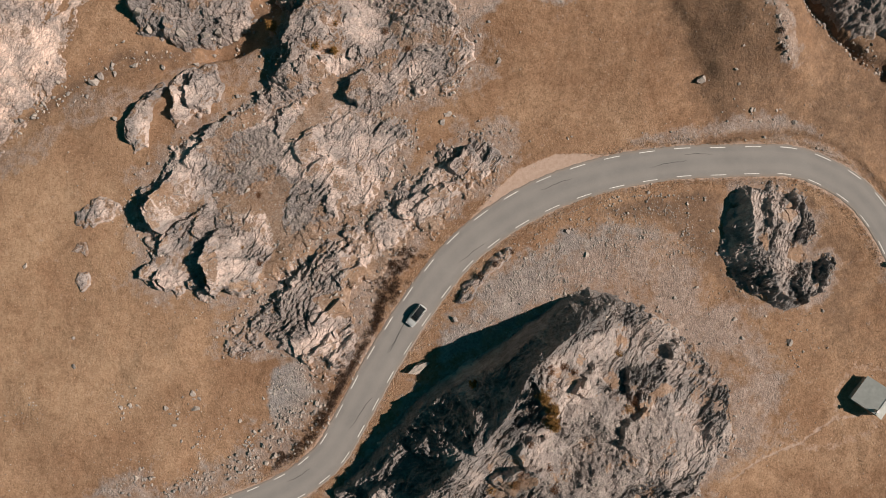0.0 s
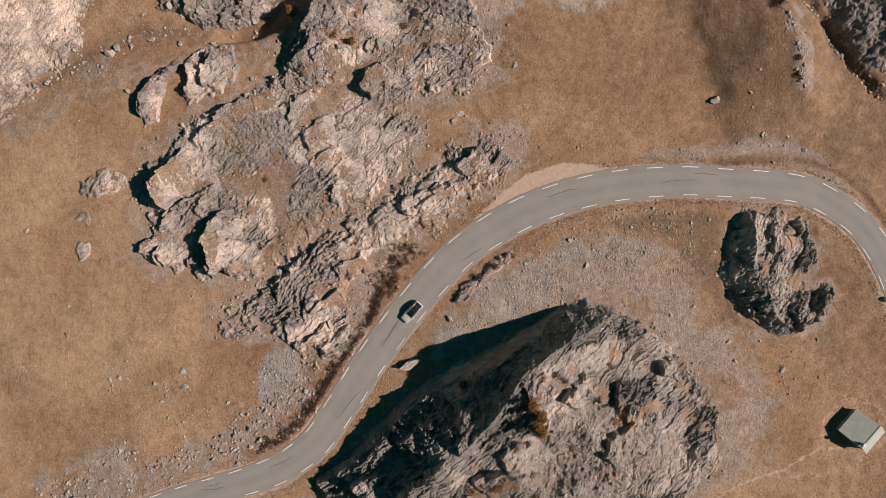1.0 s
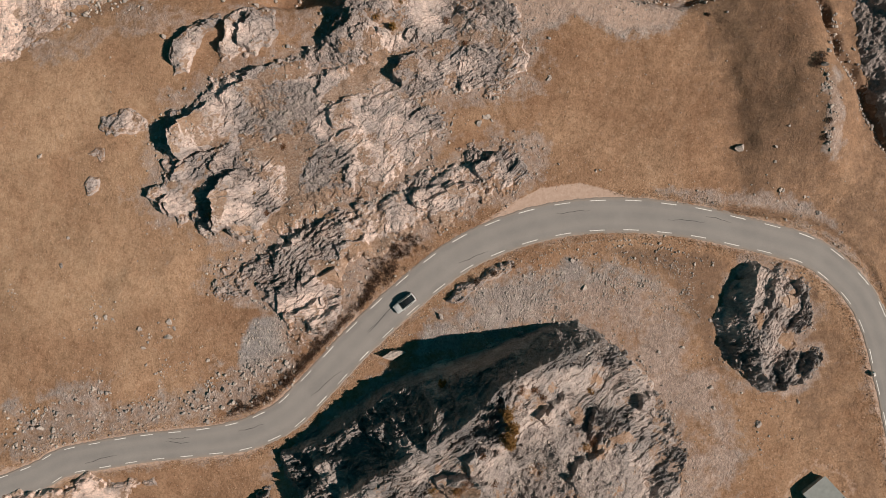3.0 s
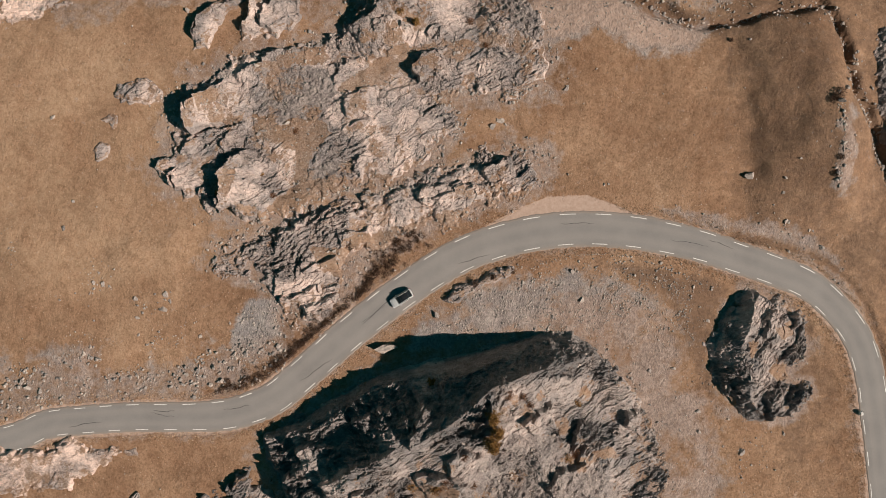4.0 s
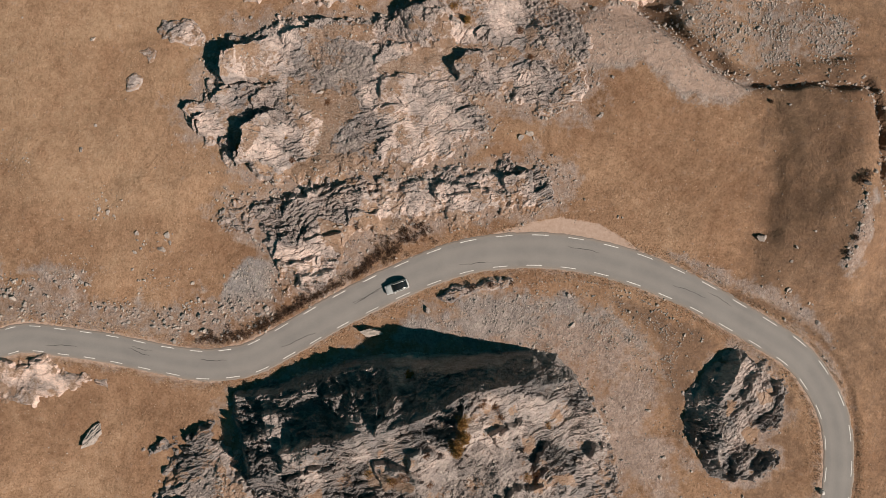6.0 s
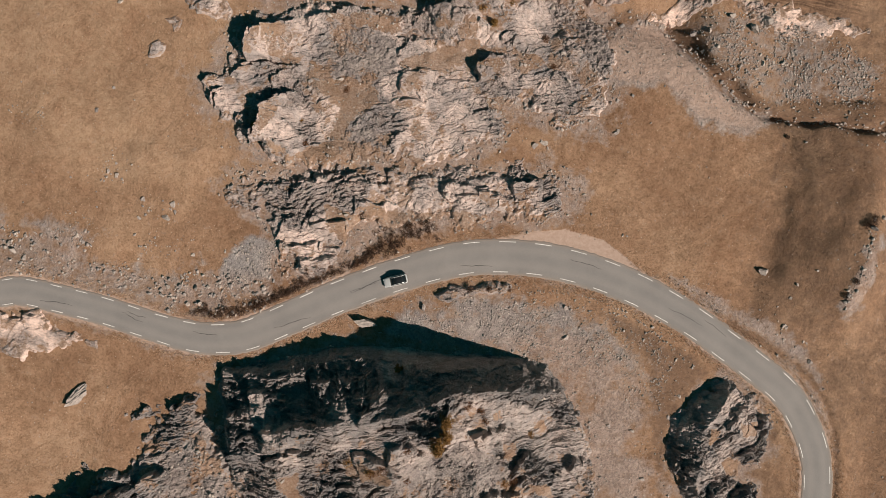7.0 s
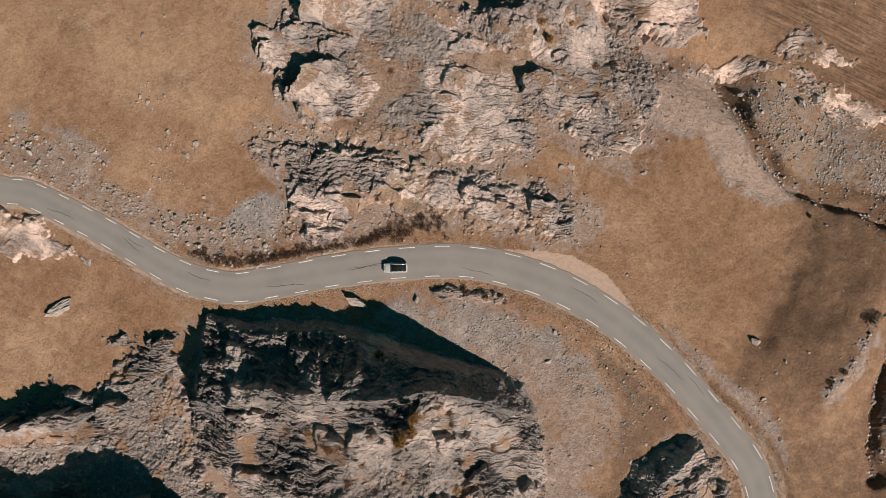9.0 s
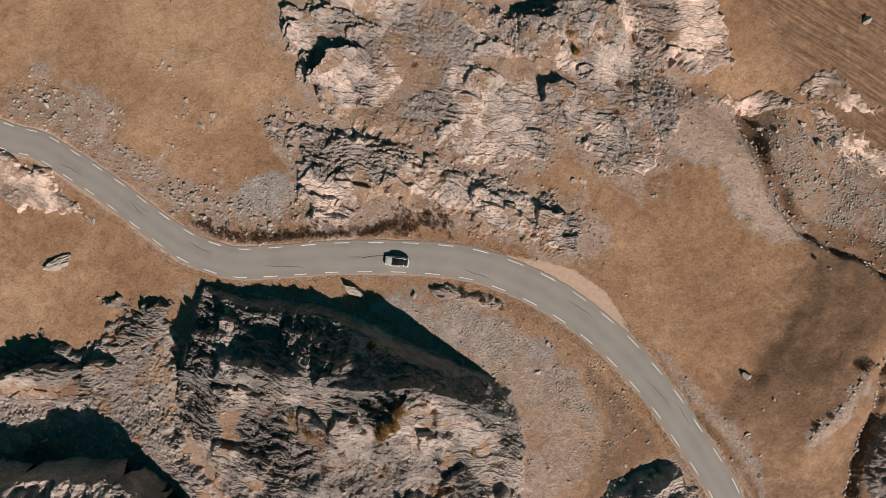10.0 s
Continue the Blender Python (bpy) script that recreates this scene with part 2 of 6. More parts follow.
class Nodes:
    """Short ways to add nodes to a material."""

    def __init__(self, m):
        self.t = m.node_tree
        self.pos = self.t.nodes.new("ShaderNodeNewGeometry").outputs["Position"]

    def link(self, a, b):
        self.t.links.new(a, b)

    def put(self, socket, value):
        if isinstance(value, bpy.types.NodeSocket):
            self.link(value, socket)
        elif isinstance(value, tuple):
            socket.default_value = (*value, 1) if len(value) == 3 and len(socket.default_value) == 4 else value
        else:
            socket.default_value = value

    def noise(self, size, detail=4, rough=0.55, warp=0.0, vec=None):
        n = self.t.nodes.new("ShaderNodeTexNoise")
        n.inputs["Scale"].default_value = 1 / size
        n.inputs["Detail"].default_value, n.inputs["Roughness"].default_value, n.inputs["Distortion"].default_value = detail, rough, warp
        self.link(vec or self.pos, n.inputs["Vector"])
        return n.outputs["Fac"]

    def cell(self, size, out="Distance", feature="F1", vec=None):
        n = self.t.nodes.new("ShaderNodeTexVoronoi")
        n.feature = feature
        n.inputs["Scale"].default_value = 1 / size
        self.link(vec or self.pos, n.inputs["Vector"])
        return n.outputs[out]

    def stretch(self, angle, sx, sy, sz=1.0):
        n = self.t.nodes.new("ShaderNodeMapping")
        n.inputs["Rotation"].default_value = (0, 0, -angle)
        n.inputs["Scale"].default_value = (sx, sy, sz)
        n.vector_type = "POINT"
        self.link(self.pos, n.inputs["Vector"])
        return n.outputs["Vector"]

    def ramp(self, fac, *stops):
        n = self.t.nodes.new("ShaderNodeValToRGB")
        e = n.color_ramp.elements
        while len(e) < len(stops):
            e.new(0.5)
        for el, (p, c) in zip(e, stops):
            el.position = p
            el.color = (*c, 1) if isinstance(c, tuple) else (c, c, c, 1)
        self.link(fac, n.inputs["Fac"])
        return n.outputs["Color"]

    def mix(self, fac, a, b, how="MIX"):
        n = self.t.nodes.new("ShaderNodeMix")
        n.data_type, n.blend_type = "RGBA", how
        self.put(n.inputs["Factor"], fac)
        self.put(n.inputs["A"], a)
        self.put(n.inputs["B"], b)
        return n.outputs["Result"]

    def math(self, op, a, b=0.0):
        n = self.t.nodes.new("ShaderNodeMath")
        n.operation = op
        self.put(n.inputs[0], a)
        self.put(n.inputs[1], b)
        return n.outputs[0]

    def attr(self, name):
        n = self.t.nodes.new("ShaderNodeAttribute")
        n.attribute_name = name
        return n.outputs["Fac"]

    def random(self):
        return self.t.nodes.new("ShaderNodeObjectInfo").outputs["Random"]

    def island(self):
        n = self.t.nodes.new("ShaderNodeNewGeometry")
        return n.outputs["Random Per Island"]

    def bump(self, bsdf, height, depth=0.1, strength=1.0, before=None):
        n = self.t.nodes.new("ShaderNodeBump")
        n.inputs["Strength"].default_value, n.inputs["Distance"].default_value = strength, depth
        self.link(height, n.inputs["Height"])
        if before:
            self.link(before, n.inputs["Normal"])
        self.link(n.outputs["Normal"], bsdf.inputs["Normal"])
        return n.outputs["Normal"]


STRATA = radians(17)


def grass_colour(n):
    """Dry autumn grass: straw, rust and brown in patches with darker tufts."""
    base = n.ramp(n.noise(24, 7, 0.68, 0.5), (0.34, (0.26, 0.155, 0.095)), (0.5, (0.335, 0.212, 0.134)), (0.66, (0.43, 0.288, 0.188)))
    rust = n.ramp(n.noise(6, 5, 0.65, 0.7), (0.46, 0.0), (0.70, 1.0))
    base = n.mix(n.math("MULTIPLY", rust, 0.38), base, (0.25, 0.138, 0.08))
    mottle = n.ramp(n.noise(1.6, 6, 0.75), (0.36, (0.70, 0.67, 0.63)), (0.56, (1.05, 1.05, 1.05)))
    base = n.mix(0.75, base, mottle, "MULTIPLY")
    tuft = n.ramp(n.noise(0.42, 5, 0.8), (0.36, (0.50, 0.46, 0.42)), (0.52, (1.04, 1.04, 1.04)))
    base = n.mix(0.7, base, tuft, "MULTIPLY")
    worn = n.ramp(n.noise(2.4, 5, 0.7), (0.56, 0.0), (0.74, 1.0))
    base = n.mix(n.math("MULTIPLY", worn, 0.4), base, (0.44, 0.31, 0.21))
    chips = n.ramp(n.cell(0.8), (0.06, 1.0), (0.12, 0.0))
    return n.mix(n.math("MULTIPLY", chips, 0.65), base, (0.56, 0.47, 0.39))


def gravel_colour(n, warm):
    tone = n.ramp(n.noise(2.2, 5, 0.65), (0.32, (0.23, 0.21, 0.205)), (0.52, (0.32, 0.29, 0.275)), (0.70, (0.43, 0.385, 0.35)))
    tone = n.mix(n.math("MULTIPLY", warm, 0.75), tone, n.ramp(n.noise(1.7, 5, 0.65), (0.3, (0.29, 0.203, 0.157)), (0.7, (0.465, 0.35, 0.285))))
    chips = n.ramp(n.cell(0.30, "Color"), (0.15, 0.68), (0.85, 1.2))
    return n.mix(0.8, tone, chips, "MULTIPLY")


def make_ground():
    m, b = material("dry_meadow", 0.95, 0.1)
    n = Nodes(m)
    col = grass_colour(n)
    col = n.mix(n.math("MULTIPLY", n.attr("straw"), n.ramp(n.noise(3.5, 6, 0.7, 0.4), (0.36, 0.12), (0.6, 0.48))), col, n.ramp(n.noise(0.8, 5, 0.75), (0.35, (0.36, 0.245, 0.155)), (0.6, (0.49, 0.35, 0.23))))
    warm = n.attr("warm")
    d = n.ramp(n.math("ADD", n.attr("earth"), n.math("MULTIPLY", n.math("SUBTRACT", n.noise(1.8, 6, 0.7), 0.5), 1.5)), (0.35, 0.0), (0.85, 1.0))
    col = n.mix(n.math("MULTIPLY", d, 0.8), col, n.ramp(n.noise(0.6, 4, 0.7), (0.3, (0.10, 0.066, 0.048)), (0.7, (0.25, 0.16, 0.105))))
    # long dark and pale streaks multiplied into the colour, along the rills
    streak = n.ramp(n.noise(1.0, 4, 0.65, 0.3, n.stretch(radians(-14), 0.12, 2.6, 1.0)), (0.38, (0.55, 0.52, 0.50)), (0.5, (1.0, 1.0, 1.0)), (0.62, (1.45, 1.42, 1.4)))
    col = n.mix(n.math("MULTIPLY", n.attr("rills"), 0.8), col, streak, "MULTIPLY")
    g = n.math("ADD", n.attr("gravel"), n.math("MULTIPLY", n.math("SUBTRACT", n.noise(1.6, 6, 0.72), 0.5), 2.0))
    g = n.ramp(g, (0.22, 0.0), (0.80, 1.0))
    col = n.mix(g, col, gravel_colour(n, warm))
    s = n.ramp(n.math("ADD", n.attr("sand"), n.math("MULTIPLY", n.math("SUBTRACT", n.noise(0.8, 4, 0.6), 0.5), 0.7)), (0.35, 0.0), (0.6, 1.0))
    sand = n.ramp(n.noise(0.7, 5, 0.7), (0.3, (0.39, 0.278, 0.215)), (0.7, (0.51, 0.385, 0.315)))
    col = n.mix(s, col, sand)
    n.link(col, b.inputs["Base Color"])
    h = n.math("ADD", n.noise(0.5, 4, 0.7), n.math("MULTIPLY", n.cell(0.22), n.math("MULTIPLY", g, 0.45)))
    h = n.math("MULTIPLY", h, n.math("SUBTRACT", 1.0, n.math("MULTIPLY", s, 0.7)))
    n.bump(b, h, 0.22, 0.9)
    return m


def make_rock(name, light=1.0, blush=(1.0, 1.0, 1.0)):
    m, b = material(name, 0.93, 0.12)
    n = Nodes(m)
    v = n.stretch(STRATA, 0.3, 1.3, 0.8)
    k = light
    rough = n.attr("rough")
    big = n.math("ADD", n.noise(6, 7, 0.68, 0.6), n.math("MULTIPLY", n.math("SUBTRACT", 0.6, rough), 0.15))
    col = n.ramp(big, (0.36, (0.30 * k, 0.270 * k, 0.260 * k)), (0.52, (0.43 * k, 0.362 * k, 0.330 * k)), (0.69, (0.64 * k, 0.515 * k, 0.455 * k)))
    rust = n.ramp(n.noise(3.2, 6, 0.7, 0.6), (0.55, 0.0), (0.72, 1.0))
    col = n.mix(n.math("MULTIPLY", rust, 0.42), col, (0.42 * k, 0.30 * k, 0.225 * k))
    lichen = n.ramp(n.noise(1.3, 6, 0.75, 0.4), (0.42, 0.72), (0.56, 1.06))
    col = n.mix(0.8, col, lichen, "MULTIPLY")
    col = n.mix(1.0, col, blush, "MULTIPLY")
    beds = n.ramp(n.noise(0.55, 7, 0.75, 0.25, v), (0.38, 0.45), (0.47, 1.06))
    col = n.mix(0.62, col, beds, "MULTIPLY")
    # dark spots put the shade of small pits into the colour, more on rough rock
    spots = n.ramp(n.noise(0.22, 4, 0.8), (0.38, 0.45), (0.50, 1.08))
    col = n.mix(n.math("ADD", 0.22, n.math("MULTIPLY", rough, 0.42)), col, spots, "MULTIPLY")
    scree = n.ramp(n.math("ADD", n.attr("scree"), n.math("MULTIPLY", n.math("SUBTRACT", n.noise(1.6, 4, 0.7), 0.5), 1.2)), (0.4, 0.0), (0.65, 1.0))
    col = n.mix(scree, col, n.mix(1.0, gravel_colour(n, n.math("MULTIPLY", n.noise(6, 2), 0.5)), (0.98, 0.97, 0.97), "MULTIPLY"))
    soil = n.ramp(n.math("ADD", n.attr("soil"), n.math("MULTIPLY", n.math("SUBTRACT", n.noise(1.0, 6, 0.75), 0.5), 1.6)), (0.44, 0.0), (0.62, 1.0))
    grit = n.ramp(n.noise(0.35, 5, 0.75), (0.36, (0.23, 0.155, 0.112)), (0.5, (0.345, 0.25, 0.19)), (0.66, (0.50, 0.40, 0.33)))
    turf = n.ramp(n.noise(5, 5, 0.7), (0.42, 0.35), (0.58, 0.9))
    col = n.mix(soil, col, n.mix(turf, grass_colour(n), grit))
    n.link(col, b.inputs["Base Color"])
    h = n.math("ADD", n.noise(0.34, 6, 0.8, 0.2, v), n.math("MULTIPLY", n.cell(0.3, "Distance", "DISTANCE_TO_EDGE", v), 0.35))
    h = n.math("MULTIPLY", h, n.math("ADD", 0.45, n.math("MULTIPLY", rough, 0.55)))
    n.bump(b, h, 0.44, 1.0)
    return m


def make_stone():
    m, b = material("loose_stone", 0.92, 0.15)
    n = Nodes(m)
    col = n.ramp(n.island(), (0.0, (0.26, 0.235, 0.22)), (0.5, (0.38, 0.335, 0.30)), (1.0, (0.52, 0.45, 0.39)))
    col = n.mix(0.7, col, n.ramp(n.noise(0.3, 4, 0.7), (0.3, 0.6), (0.7, 1.2)), "MULTIPLY")
    n.link(col, b.inputs["Base Color"])
    n.bump(b, n.noise(0.25, 5, 0.7), 0.06)
    return m


def make_asphalt():
    m, b = material("asphalt", 0.85, 0.3)
    n = Nodes(m)
    col = n.ramp(n.noise(6, 4, 0.6), (0.3, (0.222, 0.210, 0.200)), (0.7, (0.275, 0.258, 0.243)))
    col = n.mix(n.math("MULTIPLY", n.attr("track"), 0.4), col, (0.33, 0.30, 0.275))
    col = n.mix(n.math("MULTIPLY", n.attr("edge"), n.noise(0.9, 5, 0.7)), col, (0.30, 0.24, 0.19))
    col = n.mix(0.5, col, n.ramp(n.noise(0.12, 3, 0.7), (0.3, 0.8), (0.7, 1.15)), "MULTIPLY")
    n.link(col, b.inputs["Base Color"])
    n.bump(b, n.noise(0.05, 2), 0.008, 0.5)
    return m


def plain(name, colour, rough=0.6, spec=0.4, metal=0.0, vary=0.15, size=0.4):
    m, b = material(name, rough, spec)
    b.inputs["Metallic"].default_value = metal
    n = Nodes(m)
    col = n.mix(1.0, colour, n.ramp(n.noise(size, 4, 0.6), (0.3, 1 - vary), (0.7, 1 + vary)), "MULTIPLY")
    n.link(col, b.inputs["Base Color"])
    return m


MEADOW, ROCK, PALE_ROCK, STONE, ASPHALT = make_ground(), make_rock("limestone", 1.10), make_rock("pale_limestone", 1.42, (1.05, 0.98, 0.93)), make_stone(), make_asphalt()
GREY_ROCK = make_rock("grey_limestone", 0.86, (0.96, 1.0, 1.02))


def make_loose():
    m, b = material("boulder_limestone", 0.92, 0.15)
    n = Nodes(m)
    col = n.ramp(n.random(), (0.0, (0.33, 0.29, 0.265)), (0.6, (0.41, 0.355, 0.315)), (1.0, (0.49, 0.42, 0.365)))
    col = n.mix(0.7, col, n.ramp(n.noise(0.45, 5, 0.7, 0.5), (0.35, 0.6), (0.6, 1.15)), "MULTIPLY")
    n.link(col, b.inputs["Base Color"])
    n.bump(b, n.noise(0.3, 5, 0.7), 0.10)
    return m


def make_leaf(name, low, high):
    m, b = material(name, 0.8, 0.15)
    n = Nodes(m)
    n.link(n.ramp(n.island(), (0.0, low), (1.0, high)), b.inputs["Base Color"])
    return m


ROCK_LOOSE = make_loose()
BARK = plain("grey_bark", (0.13, 0.10, 0.08), 0.9, 0.1, vary=0.3, size=0.1)
LARCH, HEATH = make_leaf("larch_needles", (0.17, 0.09, 0.03), (0.36, 0.21, 0.07)), make_leaf("rust_heath", (0.11, 0.055, 0.03), (0.24, 0.12, 0.06))
GOLD_HEATH, DARK_HEATH = make_leaf("golden_heath", (0.20, 0.11, 0.035), (0.36, 0.20, 0.06)), make_leaf("bare_heath", (0.045, 0.03, 0.025), (0.15, 0.088, 0.055))
STRAW, PALE_STRAW = make_leaf("dry_grass_blades", (0.34, 0.21, 0.13), (0.50, 0.34, 0.22)), make_leaf("straw_blades", (0.40, 0.27, 0.17), (0.58, 0.43, 0.30))
TAR = plain("tar_filled_crack", (0.05, 0.048, 0.047), 0.6)
PAINT = plain("road_paint", (0.72, 0.70, 0.66), 0.7, 0.3, vary=0.2, size=0.5)


# ---- building helpers ----
def grid_mesh(name, xs, ys, z, keep, mat, attrs, smooth=False):
    """A sheet of quads over the places where keep is true."""
    ny, nx = z.shape
    idx = np.arange(nx * ny).reshape(ny, nx)
    quads = np.stack([idx[:-1, :-1], idx[:-1, 1:], idx[1:, 1:], idx[1:, :-1]], -1).reshape(-1, 4)
    if keep is not None:
        k = keep.ravel()
        quads = quads[k[quads].all(1)]
    used, inv = np.unique(quads, return_inverse=True)
    quads = inv.reshape(-1, 4)
    X, Y = np.meshgrid(xs, ys)
    co = np.stack([X.ravel()[used], Y.ravel()[used], z.ravel()[used]], 1).astype(np.float32)
    me = bpy.data.meshes.new(name)
    me.vertices.add(len(co))
    me.vertices.foreach_set("co", co.ravel())
    me.loops.add(quads.size)
    me.loops.foreach_set("vertex_index", quads.ravel().astype(np.int32))
    me.polygons.add(len(quads))
    me.polygons.foreach_set("loop_start", np.arange(0, quads.size, 4, dtype=np.int32))
    me.polygons.foreach_set("use_smooth", np.full(len(quads), smooth))
    me.update(calc_edges=True)
    for key, values in attrs.items():
        at = me.attributes.new(key, "FLOAT", "POINT")
        at.data.foreach_set("value", np.broadcast_to(values, z.shape).ravel()[used].astype(np.float32))
    me.materials.append(mat)
    return new(name, me)


def part(name, bm, mat, parent, label=""):
    me = bpy.data.meshes.new(name)
    bm.to_mesh(me)
    bm.free()
    me.materials.append(mat)
    ob = new(name, me)
    if parent:
        ob.parent = parent
    return tagged(ob, label)


# ---- the ground ----
inner = np.arange(-101, 101.01, 0.5)
outer = 101 * 1.11 ** np.arange(1, 36)
axis = np.concatenate([-outer[::-1], inner, outer])
GX, GY = np.meshgrid(axis, axis)
GZ = ground_height(GX, GY)
road_d, _ = line_field(GX, GY, ROAD_LINE[::2])
road_d = np.abs(road_d)
wob = 0.9 * fbm(GX, GY, 4, 3, 40)
halo = np.maximum.reduce([1 - step(-0.5, reach, -inside_field(GX, GY, q) + 2.2 * wob) for q, reach in ((CRAG, 5), (KNOLL, 3), (MASSIF, 6), (RIDGE, 5))])
gravel = np.maximum.reduce([0.66 * halo, 0.7 * step(-1.5, 1.0, inside_field(GX, GY, SHOULDER) + wob), 0.5 * step(-2, 1.5, inside_field(GX, GY, FANS) + 2 * wob),
    np.clip(0.86 + 0.25 * fbm(GX, GY, 6, 4, 48), 0.5, 1.0) * step(-3.5, 3, inside_field(GX, GY, SCREE) + 1.6 * wob), step(-4, 4, inside_field(GX, GY, SCREE_WARM) + 2 * wob) * np.clip(0.66 + 0.42 * fbm(GX, GY, 7, 4, 47), 0.3, 0.9),
    step(-1, 1, inside_field(GX, GY, SCREE_ROAD) + wob), 0.95 * step(-2, 1.5, inside_field(GX, GY, BANK) + wob),
    0.42 * (1 - step(3.0, 5.5, road_d + wob)), 0.42 * step(-1, 1, inside_field(GX, GY, DEBRIS) + wob), 0.6 * step(-3.5, 2.5, inside_field(GX, GY, RUBBLE) + 3 * wob), 0.68 * step(-1.5, 1.5, inside_field(GX, GY, PALE_SLOPE) + 2.2 * wob)])
warm = np.maximum.reduce([0.7 * step(-2, 1, inside_field(GX, GY, SHOULDER)), 0.85 * halo, step(-2, 2, inside_field(GX, GY, FANS)), step(-2, 2, inside_field(GX, GY, SCREE_WARM)), 0.35 * step(-2, 2, inside_field(GX, GY, SCREE)), step(-2, 2, inside_field(GX, GY, BANK)), 0.7 * step(-2, 2, inside_field(GX, GY, RUBBLE)), step(-2, 1, inside_field(GX, GY, PALE_SLOPE)), 0.8 * (1 - step(3, 6, road_d))])
sand = np.maximum(step(-0.8, 0.6, inside_field(GX, GY, LAYBY)), 0.6 * (1 - step(2.9, 4.0, road_d + 0.4 * wob)))
pd, _ = line_field(GX, GY, PATH_LINE)
sand = np.maximum(sand, 0.5 * step(-2, 2, inside_field(GX, GY, BANK) + wob))
sand = np.maximum(sand, 0.55 * (1 - step(0.15, 0.75, np.abs(pd + 0.35 * wob))))
yd, _ = line_field(GX, GY, YARD_LINE)
sand = np.maximum(sand, 0.40 * (1 - step(0.4, 1.8, np.abs(yd + 0.8 * wob))))
rd, _ = line_field(GX, GY, RAVINE)
sd, _ = line_field(GX, GY, STREAM)
md, ma = line_field(GX, GY, MOUND)
md = md - 1.6 * fbm(GX, GY, 9, 3, 78)
earth = np.maximum.reduce([0.85 * step(-8, 2, inside_field(GX, GY, RILLS)), 0.6 * np.exp(-(rd / 4) ** 2), 1.1 * np.exp(-((rd + 0.8 * wob) / 1.2) ** 2), 1.3 * np.exp(-(sd / 2.4) ** 2), 0.8 * np.exp(-(line_field(GX, GY, [(54.5, 36.0), (56.8, 32.3), (55.9, 25.0)])[0] / 0.8) ** 2), 0.72 * step(-1.5, 1, -md) * (1 - step(13, 20, -md)), 0.7 * np.exp(-(np.abs(line_field(GX, GY, DITCH)[0]) / 0.6) ** 2), 0.5 * np.exp(-((line_field(GX, GY, BERM)[0] + 0.8) / 1.0) ** 2), 0.12 + 0.16 * fbm(GX, GY, 18, 3, 55), 0.9 * step(-2.5, 1.5, inside_field(GX, GY, BROWN) + wob), (0.64 + 0.25 * fbm(GX, GY, 11, 3, 56)) * step(52, 64, GX) * (1 - step(30, 40, GY)), 0.16 + 0.12 * step(-10, 30, GX) + 0.35 * step(48, 62, GX) * step(-70, -20, GY)])
earth = earth * step(3.0, 7.0, road_d + wob)
earth = np.maximum(earth, 1.0 * np.exp(-((np.abs(line_field(GX, GY, DITCH)[0]) + 0.3 * wob) / 0.7) ** 2))
ditch = np.exp(-((line_field(GX, GY, DITCH)[0] + 0.25 * wob) / 0.75) ** 2)
sand, gravel = sand * (1 - 0.9 * ditch), gravel * (1 - 0.8 * ditch)
ground = grid_mesh("ground", axis, axis, GZ, None, MEADOW, dict(gravel=gravel * (1 - 0.75 * step(-2.5, 1.0, inside_field(GX, GY, BROWN) + wob)), warm=warm, sand=sand, earth=earth, rills=step(-4, 3, inside_field(GX, GY, RILLS) + 2 * wob),
                   straw=np.clip(step(-25, -70, GX) * (0.75 + 0.5 * fbm(GX, GY, 14, 4, 57)) * step(-24, 4, GY), 0, 1)), True)
tagged(ground, "dry autumn mountain meadow with gravel and bare earth", "ground", kind="structure")


# ---- the road ----
# distance of the edge lines from the middle: wider in the bends
WIDE_X = [-90, -50, -43, -34, -18, 17, 37, 49, 64, 80]
WIDE_H = [2.25, 2.3, 2.5, 2.6, 2.68, 2.8, 2.7, 2.55, 2.45, 2.3]


def road_frame(n):
    line = spline(ROAD, n)
    tan = np.gradient(line, axis=0)
    tan /= np.linalg.norm(tan, axis=1)[:, None]
    return line, np.stack([-tan[:, 1], tan[:, 0]], 1), np.interp(line[:, 0], WIDE_X, WIDE_H)


def road_sheet():
    line, nor, half = road_frame(14)
    f = np.array([-1.26, -1.13, -1.0, -0.8, -0.58, -0.36, -0.12, 0.12, 0.36, 0.58, 0.8, 1.0, 1.13, 1.26])
    zs = 0.06 + np.array([-0.14, 0.0, 0.006, 0.02, 0.03, 0.04, 0.045, 0.045, 0.04, 0.03, 0.02, 0.006, 0.0, -0.14])
    k = np.arange(len(line))[:, None]
    rag = 0.10 * vnoise(k * 0.9 + 0 * f, np.sign(f)[None] * 9.0 + 0 * k, 5) * (np.abs(f) > 1.1)
    o = f[None] * half[:, None] + rag
    X, Y = line[:, :1] + nor[:, :1] * o, line[:, 1:] + nor[:, 1:] * o
    co = np.stack([X, Y, np.broadcast_to(zs, X.shape)], -1).reshape(-1, 3)
    n, w = X.shape
    idx = np.arange(n * w).reshape(n, w)
    quads = np.stack([idx[:-1, 1:], idx[:-1, :-1], idx[1:, :-1], idx[1:, 1:]], -1).reshape(-1, 4)
    me = bpy.data.meshes.new("road")
    me.from_pydata(co.tolist(), [], quads.tolist())
    for key, v in (("track", np.exp(-((np.abs(np.abs(f) - 0.5)) / 0.2) ** 2)), ("edge", step(0.95, 1.13, np.abs(f)))):
        at = me.attributes.new(key, "FLOAT", "POINT")
        at.data.foreach_set("value", np.broadcast_to(v, X.shape).ravel().astype(np.float32))
    me.materials.append(ASPHALT)
    return new("road", me)


